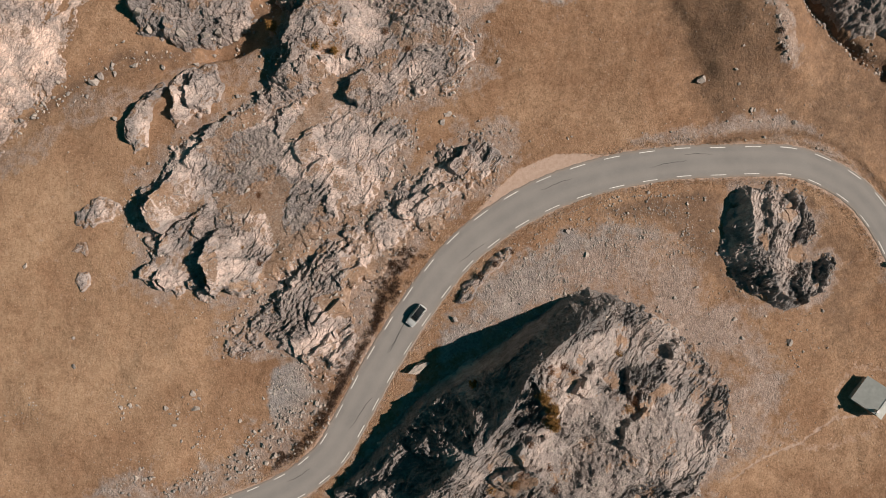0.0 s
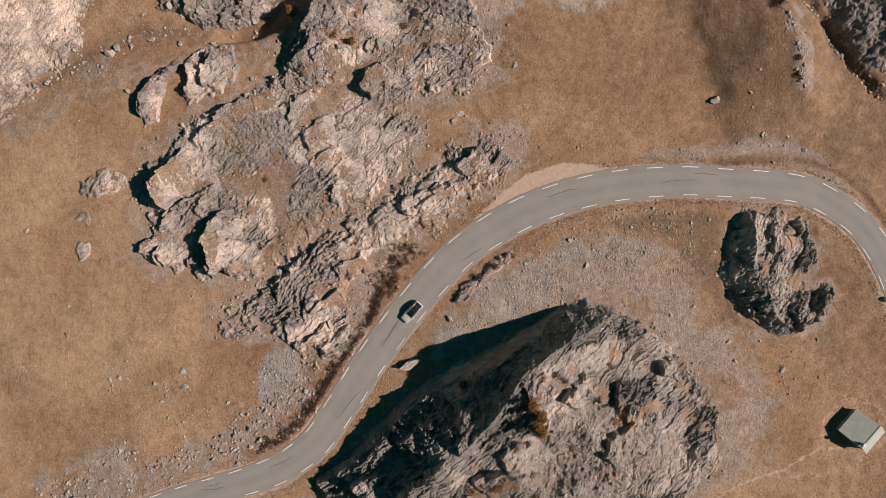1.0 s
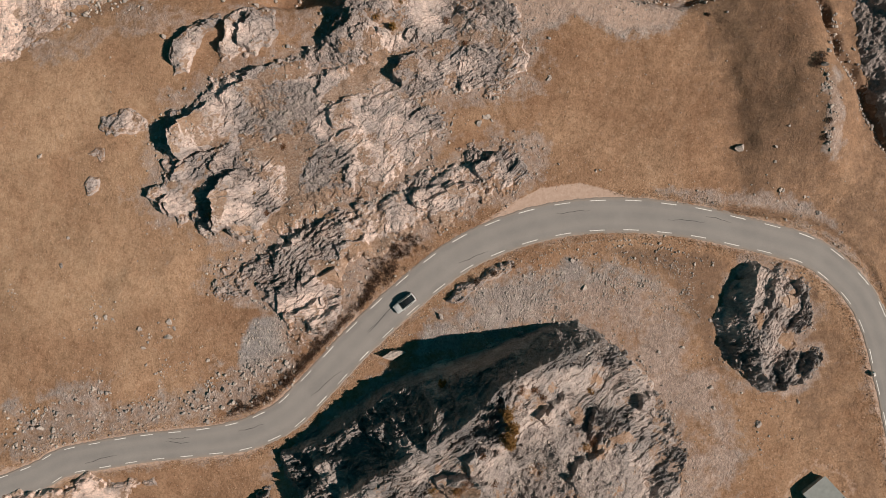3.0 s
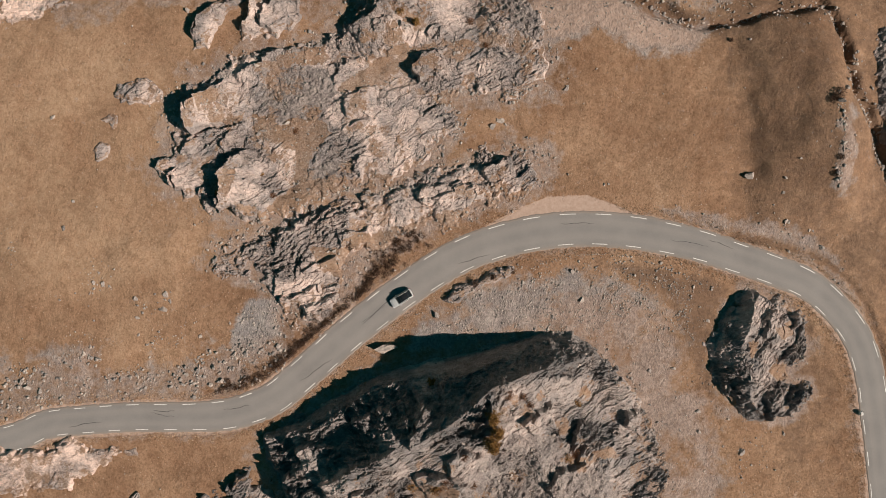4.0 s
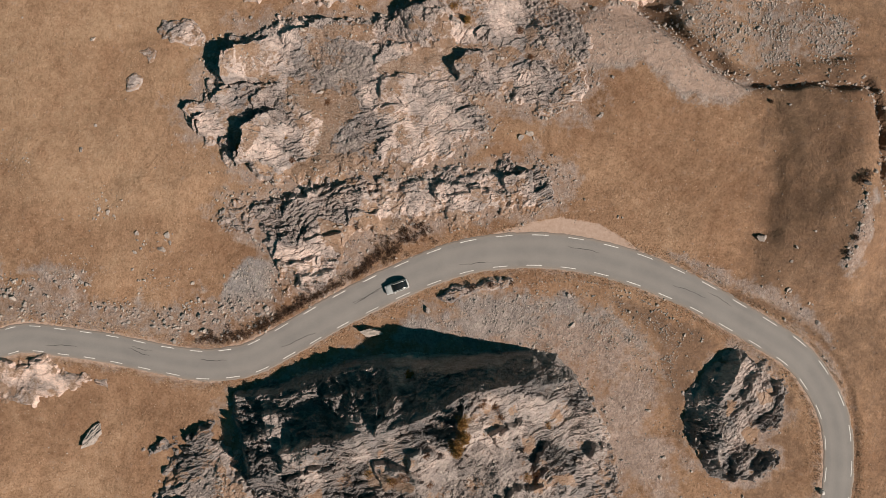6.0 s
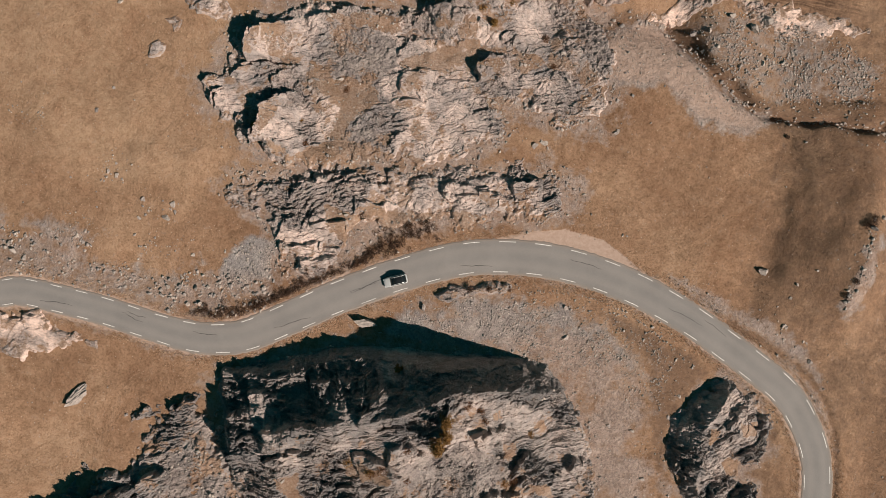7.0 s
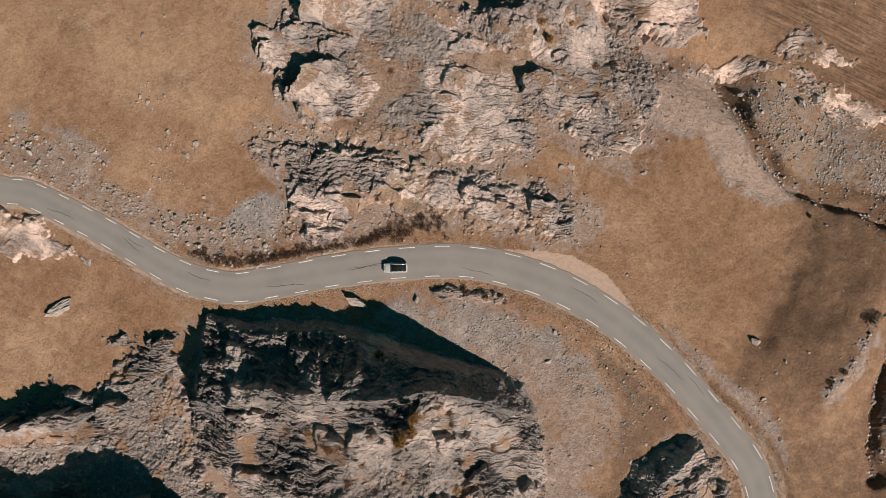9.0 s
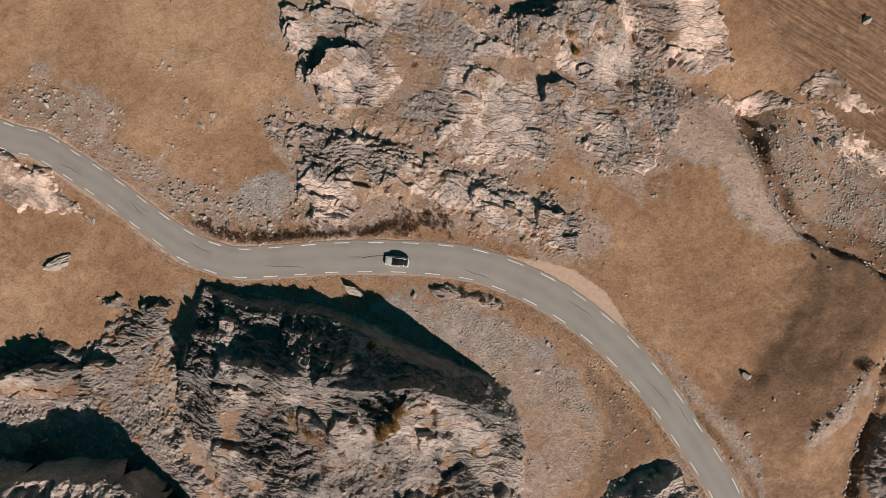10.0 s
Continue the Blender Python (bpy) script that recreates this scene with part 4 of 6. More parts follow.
formation(MASSIF, 1.6, 0.6, seed=300, swell=0.55, blocks=90, amp=0.62, soil=0.30, ragged=1.5,
          ledges=[([(-42.8, 24.8), (-43.4, 28.0), (-42.7, 31.0), (-38.9, 32.9), (-35.3, 34.8)], [2.4, 3.4, 3.4, 2.0, 0.9], 9),
                  ([(-34.7, 35.5), (-31.4, 36.4), (-27.5, 38.0), (-23.3, 39.4), (-21.5, 40.9)], [0.9, 1.7, 1.6, 1.1, 0.6], 4),
                  ([(-39.7, 10.3), (-38.0, 14.5), (-38.8, 18.2), (-36.6, 20.4), (-32.4, 21.9)], [2.4, 3.3, 3.3, 2.6, 0.9], 10),
                  ([(-45.1, 22.6), (-43.7, 24.2), (-39.7, 25.2), (-32.7, 26.8)], [1.0, 1.2, 1.0, 0.5], 2.5),
                  ([(-37.9, 21.7), (-36.8, 24.3), (-34.0, 26.1)], [0.8, 1.0, 0.5], 2.2),
                  ([(-46.7, 15.5), (-47.4, 18.4), (-45.1, 19.7)], [1.2, 1.5, 1.0], 3),
                  ([(-50.3, 19.4), (-48.6, 21.3), (-48.9, 24.4)], [0.9, 1.2, 0.8], 2.5),
                  ([(-42.8, 14.4), (-42.0, 15.7), (-40.6, 16.1)], 0.9, 2),
                  ([(-14.6, 38.2), (-15.0, 40.0), (-12.1, 41.0)], [0.7, 1.0, 0.6], 3),
                  ([(-17.3, 39.4), (-16.2, 40.7), (-14.1, 41.7)], [0.4, 0.8, 0.6], 2),
                  ([(-12.7, 41.3), (-9.6, 43.4), (-5.4, 45.4)], [1.0, 1.8, 1.8], 4),
                  ([(-8.3, 42.5), (-4.6, 42.1), (-1.2, 40.5)], [0.8, 1.6, 0.8], 3),
                  ([(-1.2, 30.3), (-2.2, 33.7), (0.0, 35.4), (4.0, 36.4)], [1.4, 2.3, 1.6, 0.6], 9),
                  ([(-15.8, 32.1), (-15.0, 35.9), (-9.6, 36.8)], [0.5, 0.9, 0.4], 4),
                  ([(-14.1, 25.9), (-14.9, 28.6), (-13.4, 30.1), (-8.1, 30.4)], [0.5, 1.0, 0.8, 0.4], 6),
                  ([(-16.2, 22.4), (-13.9, 24.5), (-9.6, 26.1)], [0.3, 0.7, 0.4], 5),
                  ([(-14.8, 15.9), (-13.2, 18.4), (-12.5, 19.3)], 0.5, 3),
                  ([(-3.7, 13.4), (-3.3, 15.1), (-2.1, 16.1)], 0.7, 2),
                  ([(1.1, 39.0), (2.0, 40.1), (3.7, 40.7)], 0.8, 3),
                  ([(-8.7, 29.2), (-4.6, 30.3), (-0.4, 30.1)], 0.4, 4),
                  ([(8.9, 28.7), (11.0, 30.1), (15.2, 30.5)], 0.4, 3),
                  ([(12.6, 44.8), (16.2, 40.7), (21.6, 35.8)], [1.4, 1.4, 0.6], 5),
                  ([(-14.2, 40.2), (-12.2, 43.0), (-9.3, 45.4), (-5.7, 48.3), (-2.0, 51.1), (3.0, 55.0)], [0.4, 2.0, 3.6, 5.0, 5.5, 5.0], 11)],
          scree=[[(-29.5, 35.7), (-21.2, 36.3), (-16.8, 34.4), (-15.8, 30.3), (-18.6, 26.1), (-27.5, 25.7), (-29.7, 30.3)], [(-23.3, 14.7), (-19.1, 19.0), (-15.0, 17.6), (-15.0, 14.7), (-20.2, 12.6)], [(12.6, 52.1), (22.5, 52.1), (22.5, 39.6), (16.7, 40.5), (13.6, 44.6)]],
          patches=[[(-31.6, 25.6), (-19.1, 26.1), (-18.1, 23.5), (-21.7, 18.8), (-23.6, 14.7), (-25.4, 15.5), (-24.5, 20.9), (-29.5, 23.5)], [(-8.7, 36.0), (-2.5, 36.5), (-2.0, 33.9), (-3.5, 33.2), (-9.8, 31.3), (-15.0, 30.1), (-17.6, 30.7), (-13.9, 32.9), (-9.8, 33.9)], [(-1.5, 29.4), (6.9, 28.4), (15.2, 26.5), (7.9, 25.5), (1.7, 26.5)], [(-9.8, 38.2), (-4.6, 37.5), (4.8, 37.5), (12.1, 38.2), (10.0, 36.7), (1.7, 36.5), (-4.6, 35.9)], [(-11.6, 38.6), (-9.8, 40.9), (-6.4, 40.5), (-7.1, 38.4)], [(-43.1, 18.6), (-40.1, 22.4), (-37.9, 23.7), (-39.5, 20.9), (-40.8, 18.6)], [(-48.5, 19.9), (-45.7, 21.9), (-46.0, 24.5), (-44.9, 20.9), (-46.4, 19.9)], [(-37.3, 27.4), (-32.7, 28.7), (-33.1, 26.5), (-36.0, 25.3)], [(-24.3, 14.7), (-19.1, 15.5), (-8.7, 14.7), (-4.6, 14.0), (-15.0, 12.2), (-23.3, 9.7), (-31.6, 6.6), (-36.8, 5.8), (-33.7, 9.3)], [(-31.8, 38.0), (-27.5, 36.7), (-23.3, 38.6), (-19.1, 39.6), (-15.0, 36.5), (-19.1, 35.9), (-25.4, 36.3), (-29.5, 35.0)]],
          slabs=[[(-42.5, 25.3), (-43.1, 30.3), (-39.9, 32.8), (-32.7, 31.3), (-31.4, 30.1), (-36.6, 25.9)], [(-38.7, 11.3), (-37.9, 19.9), (-32.7, 20.9), (-24.9, 21.9), (-24.9, 15.5), (-29.5, 11.3), (-35.8, 10.0)], [(-19.1, 22.5), (-8.7, 25.9), (1.7, 24.5), (5.0, 20.9), (1.7, 18.2), (-8.7, 15.5), (-17.1, 17.6)], [(4.8, 34.6), (23.0, 34.6), (23.0, 31.1), (6.9, 30.1), (1.7, 32.1)], [(-5.1, 47.9), (12.6, 45.3), (21.4, 36.0), (22.5, 34.2), (6.9, 35.0), (-2.5, 38.6), (-6.7, 41.7)], [(-13.9, 29.7), (-6.7, 29.7), (1.7, 27.1), (-8.7, 26.3), (-13.9, 25.9)]],
          cell=0.13, label="broad bedded limestone outcrop with pale slabs and dark ledges")
formation(RIDGE, 2.4, 0.6, seed=400, swell=0.5, blocks=60, amp=0.74, soil=0.34, cell=0.125, ragged=2.0,
          patches=[[(-17.1, 4.3), (-8.7, 4.8), (1.7, 7.2), (12.1, 9.3), (20.9, 10.7), (19.9, 7.2), (6.9, 4.1), (-2.5, 1.7), (-13.9, 0.1), (-19.1, 1.1)], [(-39.9, 7.2), (-32.7, 8.2), (-27.5, 9.5), (-29.5, 7.2), (-37.9, 5.1)], [(-23.3, 2.7), (-19.1, 2.2), (-15.0, -0.9), (-19.1, -3.0), (-23.3, -0.9)]], slabs=[[(-19.1, 4.1), (-9.8, 5.5), (-2.5, 5.1), (-9.8, 2.2), (-18.1, 0.9)], [(-2.5, 8.4), (12.1, 11.0), (20.4, 12.6), (20.4, 10.0), (7.9, 7.2), (-1.5, 5.8)]],
          ledges=[([(-42.0, 4.1), (-31.6, 5.3), (-25.4, 7.8), (-19.2, 9.5), (-9.8, 11.2), (-1.5, 12.4)], [0.6, 0.8, 1.1, 0.9, 0.7, 0.5], 4), ([(-3.0, 10.0), (-2.3, 11.5), (1.7, 11.8), (7.9, 11.5)], 0.9, 3), ([(-1.7, 8.2), (-2.8, 10.0), (-3.3, 11.5)], [0.8, 1.3, 0.8], 3), ([(-23.3, 6.9), (-19.1, 8.4), (-12.9, 9.3)], 0.7, 3), ([(8.7, 13.2), (11.0, 14.7), (15.0, 15.5)], 1.8, 4), ([(-30.8, -5.6), (-30.1, -1.4), (-23.3, 1.0)], 0.7, 3),
                  ([(-24.9, -0.9), (-19.2, 1.2)], 1.1, 3), ([(-30.8, -6.1), (-23.3, -5.1)], 1.0, 3), ([(-26.4, -8.2), (-19.2, -6.1)], 0.9, 3), ([(-17.9, 2.2), (-17.6, 4.3), (-12.9, 5.1)], 0.9, 4), ([(-0.4, 10.0), (10.0, 11.5)], 0.8, 3)],
          label="long low limestone ridge beside the road")

# the smaller outcrops
formation([(-87.8, -29.0), (-81.6, -28.5), (-75.3, -28.6), (-70.1, -28.1), (-66.0, -29.0), (-58.7, -30.0), (-59.2, -32.1), (-64.9, -32.6), (-70.1, -34.7), (-75.3, -37.3), (-81.6, -36.2), (-87.8, -37.3)], 1.0, 0.5, seed=500, amp=0.24, mat=PALE_ROCK, slabs=[[(-90, -27), (-56, -27), (-56, -40), (-90, -40)]],
          ledges=[([(-85.7, -29.2), (-78.4, -28.8), (-70.1, -28.3)], 0.7, 4)], soil=0.34, blocks=1, label="pale flat limestone outcrop in the dry grass", ragged=1.2)
formation([(-56.8, 34.2), (-55.3, 36.3), (-51.9, 36.7), (-48.5, 36.0), (-47.2, 34.2), (-50.3, 32.2), (-54.3, 31.8)], 0.8, 0.5, seed=520, amp=0.45, soil=0.05, label="weathered grey rock slab in the meadow")
formation([(-61.6, 24.6), (-60.2, 25.9), (-58.5, 25.5), (-59.5, 23.2), (-61.0, 22.8)], 0.5, 0.35, seed=530, amp=0.35, soil=0.0, label="small grey rock slab in the meadow", ragged=0.4)
formation([(-59.7, 30.1), (-58.1, 30.8), (-56.8, 30.3), (-57.0, 28.4), (-57.8, 28.2), (-58.0, 29.6)], 0.4, 0.3, seed=535, amp=0.3, soil=0.0, label="small grey rock slab in the meadow", ragged=0.3)
formation([(-41.6, 45.0), (-39.1, 47.8), (-35.4, 50.0), (-31.1, 50.5), (-30.2, 49.5), (-34.0, 48.2), (-36.8, 45.5), (-38.7, 41.0), (-41.3, 41.4)], 0.6, 0.6, seed=540, amp=0.5, soil=0.1, ledges=[([(-41.9, 42.6), (-39.6, 46.9), (-35.8, 49.1), (-30.8, 49.9)], 1.5, 3)], label="curved grey rock rib in the meadow", ragged=0.6)
formation([(-30.5, 49.9), (-26.4, 50.8), (-21.9, 50.6), (-21.0, 47.6), (-24.0, 43.3), (-27.7, 42.2), (-31.9, 42.3), (-32.1, 44.9)], 0.8, 0.7, seed=550, amp=0.5, soil=0.1,
          ledges=[([(-32.1, 43.2), (-30.7, 47.1), (-29.9, 49.4)], 1.6, 3), ([(-29.0, 43.4), (-28.0, 47.0), (-25.0, 50.1)], 1.7, 6)], label="ribbed grey limestone outcrop with deep clefts")
formation([(-61.8, 94.0), (-32.0, 79.4), (-37.4, 70.6), (-44.3, 63.6), (-46.3, 60.3), (-56.6, 56.0), (-67.0, 51.5), (-79.9, 47.0)], 2.0, 0.35, seed=560, amp=0.42, mat=PALE_ROCK, soil=0.15, cell=0.25, ragged=1.8, slabs=[[(-61.8, 94.0), (-32.9, 79.9), (-45.7, 63.1), (-58.6, 57.9), (-79.5, 57.6)]], label="large bare pale limestone slab beyond the ravine")
formation([(-30.5, 69.5), (-20.8, 69.4), (-5.9, 62.1), (-11.4, 55.6), (-17.3, 52.7), (-24.3, 55.0), (-28.5, 58.2), (-31.8, 63.2)], 1.5, 1.2, seed=570, amp=0.9, soil=0.2, ledges=[([(-31.8, 63.2), (-29.5, 66.7), (-25.8, 68.4)], 1.5, 4), ([(-27.8, 57.3), (-25.7, 59.1), (-22.0, 59.6)], 1.5, 4), ([(-22.0, 55.0), (-19.9, 56.9), (-15.8, 56.0)], 1.5, 4)], label="broken rocks on the side of the ravine")
formation([(-5.8, 55.1), (1.0, 61.8), (12.4, 65.1), (21.8, 59.9), (24.5, 55.5), (19.8, 51.3), (12.8, 50.7), (5.5, 48.6), (0.3, 49.1)], 1.0, 1.9, seed=580, amp=0.45, mat=PALE_ROCK, soil=0.22, ragged=1.6, slabs=[[(-5.8, 55.1), (12.4, 65.1), (21.8, 59.9), (19.2, 52.2), (0.3, 49.1)]], label="pale limestone slabs along the dry stream", ledges=[([(9.5, 48.0), (13.7, 51.2), (20.4, 54.2)], 1.0, 4)])
formation([(28.4, 51.1), (33.5, 54.9), (41.7, 57.5), (49.7, 56.4), (59.5, 56.3), (67.6, 55.2), (59.4, 52.6), (51.8, 50.9), (42.4, 54.3), (31.6, 50.0)], 1.5, 0.35, seed=590, amp=0.4, mat=PALE_ROCK, soil=0.25, label="pale rock band above the stream bed", ragged=1.2)
formation([(38.0, 60.0), (42.0, 64.5), (48.0, 65.0), (52.0, 61.5), (47.5, 58.0), (41.0, 57.2)], 1.5, 0.3, seed=595, amp=0.22, mat=PALE_ROCK, soil=0.40, blocks=1, label="pale broken rock patch above the stream", ragged=2.0)
formation([(83.8, 33.5), (82.4, 21.0), (82.9, 13.5), (85.8, 3.7), (95.6, -3.6), (109.2, -0.5), (115.6, 25.7)], 2.0, 0.3, mat=GREY_ROCK, seed=680, amp=0.5, soil=0.05, cell=0.2, swell=0.5, scree=[[(80, 36), (80, 0), (95, -8), (112, -4), (120, 30)]],
          crest=([(96.6, -3.8), (98.0, 15.1), (100.0, 31.7)], [5.5, 7, 7]), foot=((0, 100), (0.4, 0.4)), label="steep grey rock slope in shade across the stream")
# rocks west of the crag
formation([(-83.7, -76.5), (-70.4, -66.4), (-61.2, -61.3), (-56.0, -55.9), (-50.8, -52.5), (-47.0, -48.0), (-49.2, -44.0), (-48.0, -41.0), (-44.0, -40.2), (-40.1, -36.8), (-35.4, -37.2), (-31.0, -43.9), (-26.4, -53.3), (-21.3, -57.5), (-9.2, -62.2), (-16.6, -74.1), (-30.7, -73.1), (-44.4, -76.7), (-72.7, -94.2)], 3.5, 0.8, mat=GREY_ROCK, seed=600, swell=0.8, ragged=2.4, blocks=90, amp=0.75, soil=0.32, cell=0.14,
          ledges=[([(-75.9, -77.2), (-59.6, -64.0), (-53.9, -59.3), (-48.4, -55.3), (-46.0, -56.2)], 4.2, 6), ([(-45.9, -56.5), (-45.6, -53.9), (-41.6, -51.0)], 2.0, 4), ([(-42.9, -41.4), (-41.4, -38.0), (-38.4, -36.8)], 1.5, 3), ([(-49.8, -43.2), (-47.9, -40.3)], 1.0, 3)],
          scree=[[(-43.2, -48.9), (-36.3, -42.2), (-29.9, -50.5), (-22.0, -65.3), (-28.8, -68.2), (-48.8, -69.6), (-63.0, -78.3), (-66.3, -73.0), (-43.6, -60.2), (-39.9, -54.3)]],
          patches=[[(-62.5, -67.3), (-55.4, -62.9), (-46.2, -57.9), (-42.0, -56.8), (-45.6, -60.9), (-54.1, -64.9), (-62.7, -70.8)], [(-48.4, -48.5), (-44.2, -45.3), (-41.5, -46.7), (-44.3, -49.0)]],
          label="stepped limestone ledges and rubble west of the crag")
formation([(-83.5, -94.7), (-45.8, -74.4), (-36.0, -66.5), (-28.1, -63.5), (-8.8, -66.9), (4.5, -84.4), (-63.7, -126.6)], 2.0, 1.0, mat=GREY_ROCK, seed=640, amp=0.9, soil=-0.2, cell=0.2,
          crest=([(-71.9, -93.7), (-38.1, -79.5), (-26.7, -76.1), (-21.9, -70.1), (-11.7, -73.0)], [15, 16, 16.5, 16, 9]), foot=((-100, 0), (9.0, 9.0)), label="high limestone cliff south of the crag", name="rock_cliff")
formation([(-1.0, -9.2), (2.0, -7.0), (6.8, -5.4), (12.6, -4.1), (14.2, -4.8), (11.0, -6.4), (6.8, -7.8), (2.5, -9.6)], 0.6, 0.5, seed=660, amp=0.7, soil=0.1, ragged=0.5,
          ledges=[([(-0.3, -8.6), (4.0, -6.5), (8.0, -5.3), (12.8, -4.5)], 0.45, 2.0)], label="low rock rib beside the road")


# ---- loose stones ----
PEBBLES = [rock_shape(900 + i, 4, 0, True) if i % 3 == 0 else rock_shape(900 + i, 5, 1) for i in range(10)]


def stones(name, places, sizes, label, mat=None):
    """Many loose stones in one mesh, sunk a little into the ground."""
    rng = np.random.default_rng(len(name) * 7 + len(places))
    z = surface(places[:, 0], places[:, 1])
    cos, fs, base = [], [], 0
    kind = rng.integers(0, len(PEBBLES), len(places))
    for k, (co, faces) in enumerate(PEBBLES):
        pick = np.where(kind == k)[0]
        if not len(pick):
            continue
        a = rng.uniform(0, 2 * np.pi, len(pick))
        sx = sizes[pick] * rng.uniform(0.8, 1.3, len(pick))
        sy = sizes[pick] * rng.uniform(0.6, 1.0, len(pick))
        sz = sizes[pick] * rng.uniform(0.4, 0.8, len(pick))
        px, py, pz = co[None, :, 0] * sx[:, None], co[None, :, 1] * sy[:, None], co[None, :, 2] * sz[:, None]
        X = np.cos(a)[:, None] * px - np.sin(a)[:, None] * py + places[pick, :1]
        Y = np.sin(a)[:, None] * px + np.cos(a)[:, None] * py + places[pick, 1:]
        Z = pz + (z[pick] + 0.12 * sz)[:, None]
        cos.append(np.stack([X, Y, Z], -1).reshape(-1, 3))
        fs.append((faces[None] + (np.arange(len(pick)) * len(co))[:, None, None] + base).reshape(-1, 3))
        base += len(pick) * len(co)
    co, tri = np.concatenate(cos).astype(np.float32), np.concatenate(fs).astype(np.int32)
    me = bpy.data.meshes.new(name)
    me.vertices.add(len(co))
    me.vertices.foreach_set("co", co.ravel())
    me.loops.add(tri.size)
    me.loops.foreach_set("vertex_index", tri.ravel())
    me.polygons.add(len(tri))
    me.polygons.foreach_set("loop_start", np.arange(0, tri.size, 3, dtype=np.int32))
    me.update(calc_edges=True)
    me.materials.append(mat or STONE)
    return tagged(new(name, me), label, "stones", kind="stuff")


def strewn(n, poly, lo, hi, seed, soft=1.5, power=2.5):
    """Random places in and just round an outline, with sizes of which most are small."""
    rng = np.random.default_rng(seed)
    p = np.array(poly)
    pts = rng.uniform(p.min(0) - 2, p.max(0) + 2, (n * 6, 2))
    d = inside_field(pts[:, 0], pts[:, 1], poly) + soft * rng.normal(0, 0.6, len(pts)) + 1.2 * fbm(pts[:, 0], pts[:, 1], 5, 2, seed)
    d = np.where(fbm(pts[:, 0], pts[:, 1], 2.2, 3, seed + 5) + rng.uniform(-0.8, 0.8, len(pts)) > 0.05, d, -1)
    pts = pts[d > 0][:n]
    return pts, lo + (hi - lo) * rng.uniform(0, 1, len(pts)) ** power


def fringe(n, poly, lo, hi, seed, reach=1.6):
    """Random places along the rim of an outline, inside and out."""
    rng = np.random.default_rng(seed)
    p = np.array(list(poly) + [poly[0]])
    at = np.concatenate([[0], np.cumsum(np.linalg.norm(np.diff(p, axis=0), axis=1))])
    s = rng.uniform(0, at[-1], n)
    clump = 0.6 + 0.8 * vnoise(s / 4.0, s * 0, seed)
    pts = np.stack([np.interp(s, at, p[:, 0]), np.interp(s, at, p[:, 1])], 1) + rng.normal(0, 1, (n, 2)) * reach * clump[:, None]
    return pts, lo + (hi - lo) * rng.uniform(0, 1, n) ** 5


def off_road(pts, sizes, least=3.0):
    d, _ = line_field(pts[:, 0], pts[:, 1], ROAD_LINE[::2])
    ok = np.abs(d) > least
    return pts[ok], sizes[ok]


def gather(name, label, *sets):
    pts, sizes = np.concatenate([a for a, _ in sets]), np.concatenate([b for _, b in sets])
    return stones(name, *off_road(pts, sizes), label)


wide = [(-100, -100), (100, -100), (100, 100), (-100, 100)]
gather("scree", "grey limestone scree on the slope above the road", strewn(8500, SCREE, 0.07, 0.42, 1, soft=3, power=7), strewn(2000, SCREE_WARM, 0.06, 0.34, 2, soft=4, power=6), strewn(600, SCREE_ROAD, 0.1, 0.5, 3, power=3))
gather("rubble", "pale broken stones strewn along the roadside", strewn(380, SHOULDER, 0.08, 0.6, 15, power=4),  strewn(2000, RUBBLE, 0.08, 0.8, 4, power=6), fringe(1300, RIDGE, 0.10, 0.7, 5, 2.2), fringe(420, BERM + BERM[-2:0:-1], 0.12, 0.5, 17, 0.45), strewn(260, BERM + [(43.2, -12.4), (22.4, -6.1), (3.7, -10.3)], 0.12, 0.6, 6))
gather("crag_debris", "broken limestone blocks below the outcrops", fringe(1500, CRAG, 0.10, 0.7, 7, 2.2), fringe(350, KNOLL, 0.10, 0.5, 8, 1.8), fringe(2600, MASSIF, 0.10, 0.75, 9, 2.6))
WEST_SCREE = [(-43.2, -48.9), (-36.3, -42.2), (-29.9, -50.5), (-22.0, -65.3), (-48.8, -69.6), (-63.0, -78.3), (-66.3, -73.0), (-43.6, -60.2)]
CRAG_SCREE = [(8.7, -32.2), (16.3, -34.0), (28.5, -45.7), (27.6, -50.9), (13.5, -53.6), (-2.6, -50.1), (2.5, -37.7)]
stones("crag_scree", *[np.concatenate(q) for q in zip(strewn(2600, WEST_SCREE, 0.12, 0.75, 31, power=4), strewn(2400, CRAG_SCREE, 0.10, 0.5, 32, power=5))], "grey rubble lying on the slopes of the crag")
gather("outcrop_stones", "small pale stones and rubble lying on the outcrops", strewn(4200, MASSIF, 0.10, 0.5, 33, power=5), strewn(1800, RIDGE, 0.10, 0.5, 34, power=5))
gather("stream_debris", "boulders and stones in the dry stream bed", strewn(4600, DEBRIS, 0.09, 0.55, 10, power=4), strewn(500, BANK, 0.1, 0.4, 11), fringe(900, RAVINE + RAVINE[-2:0:-1], 0.15, 1.0, 12, 2.0), fringe(1800, STREAM + STREAM[-2:0:-1], 0.12, 0.8, 13, 1.3), fringe(160, [(72.1, 5.3), (73.2, 12.6), (73.6, 19.8), (73.2, 12.6)], 0.2, 0.9, 16, 0.8))
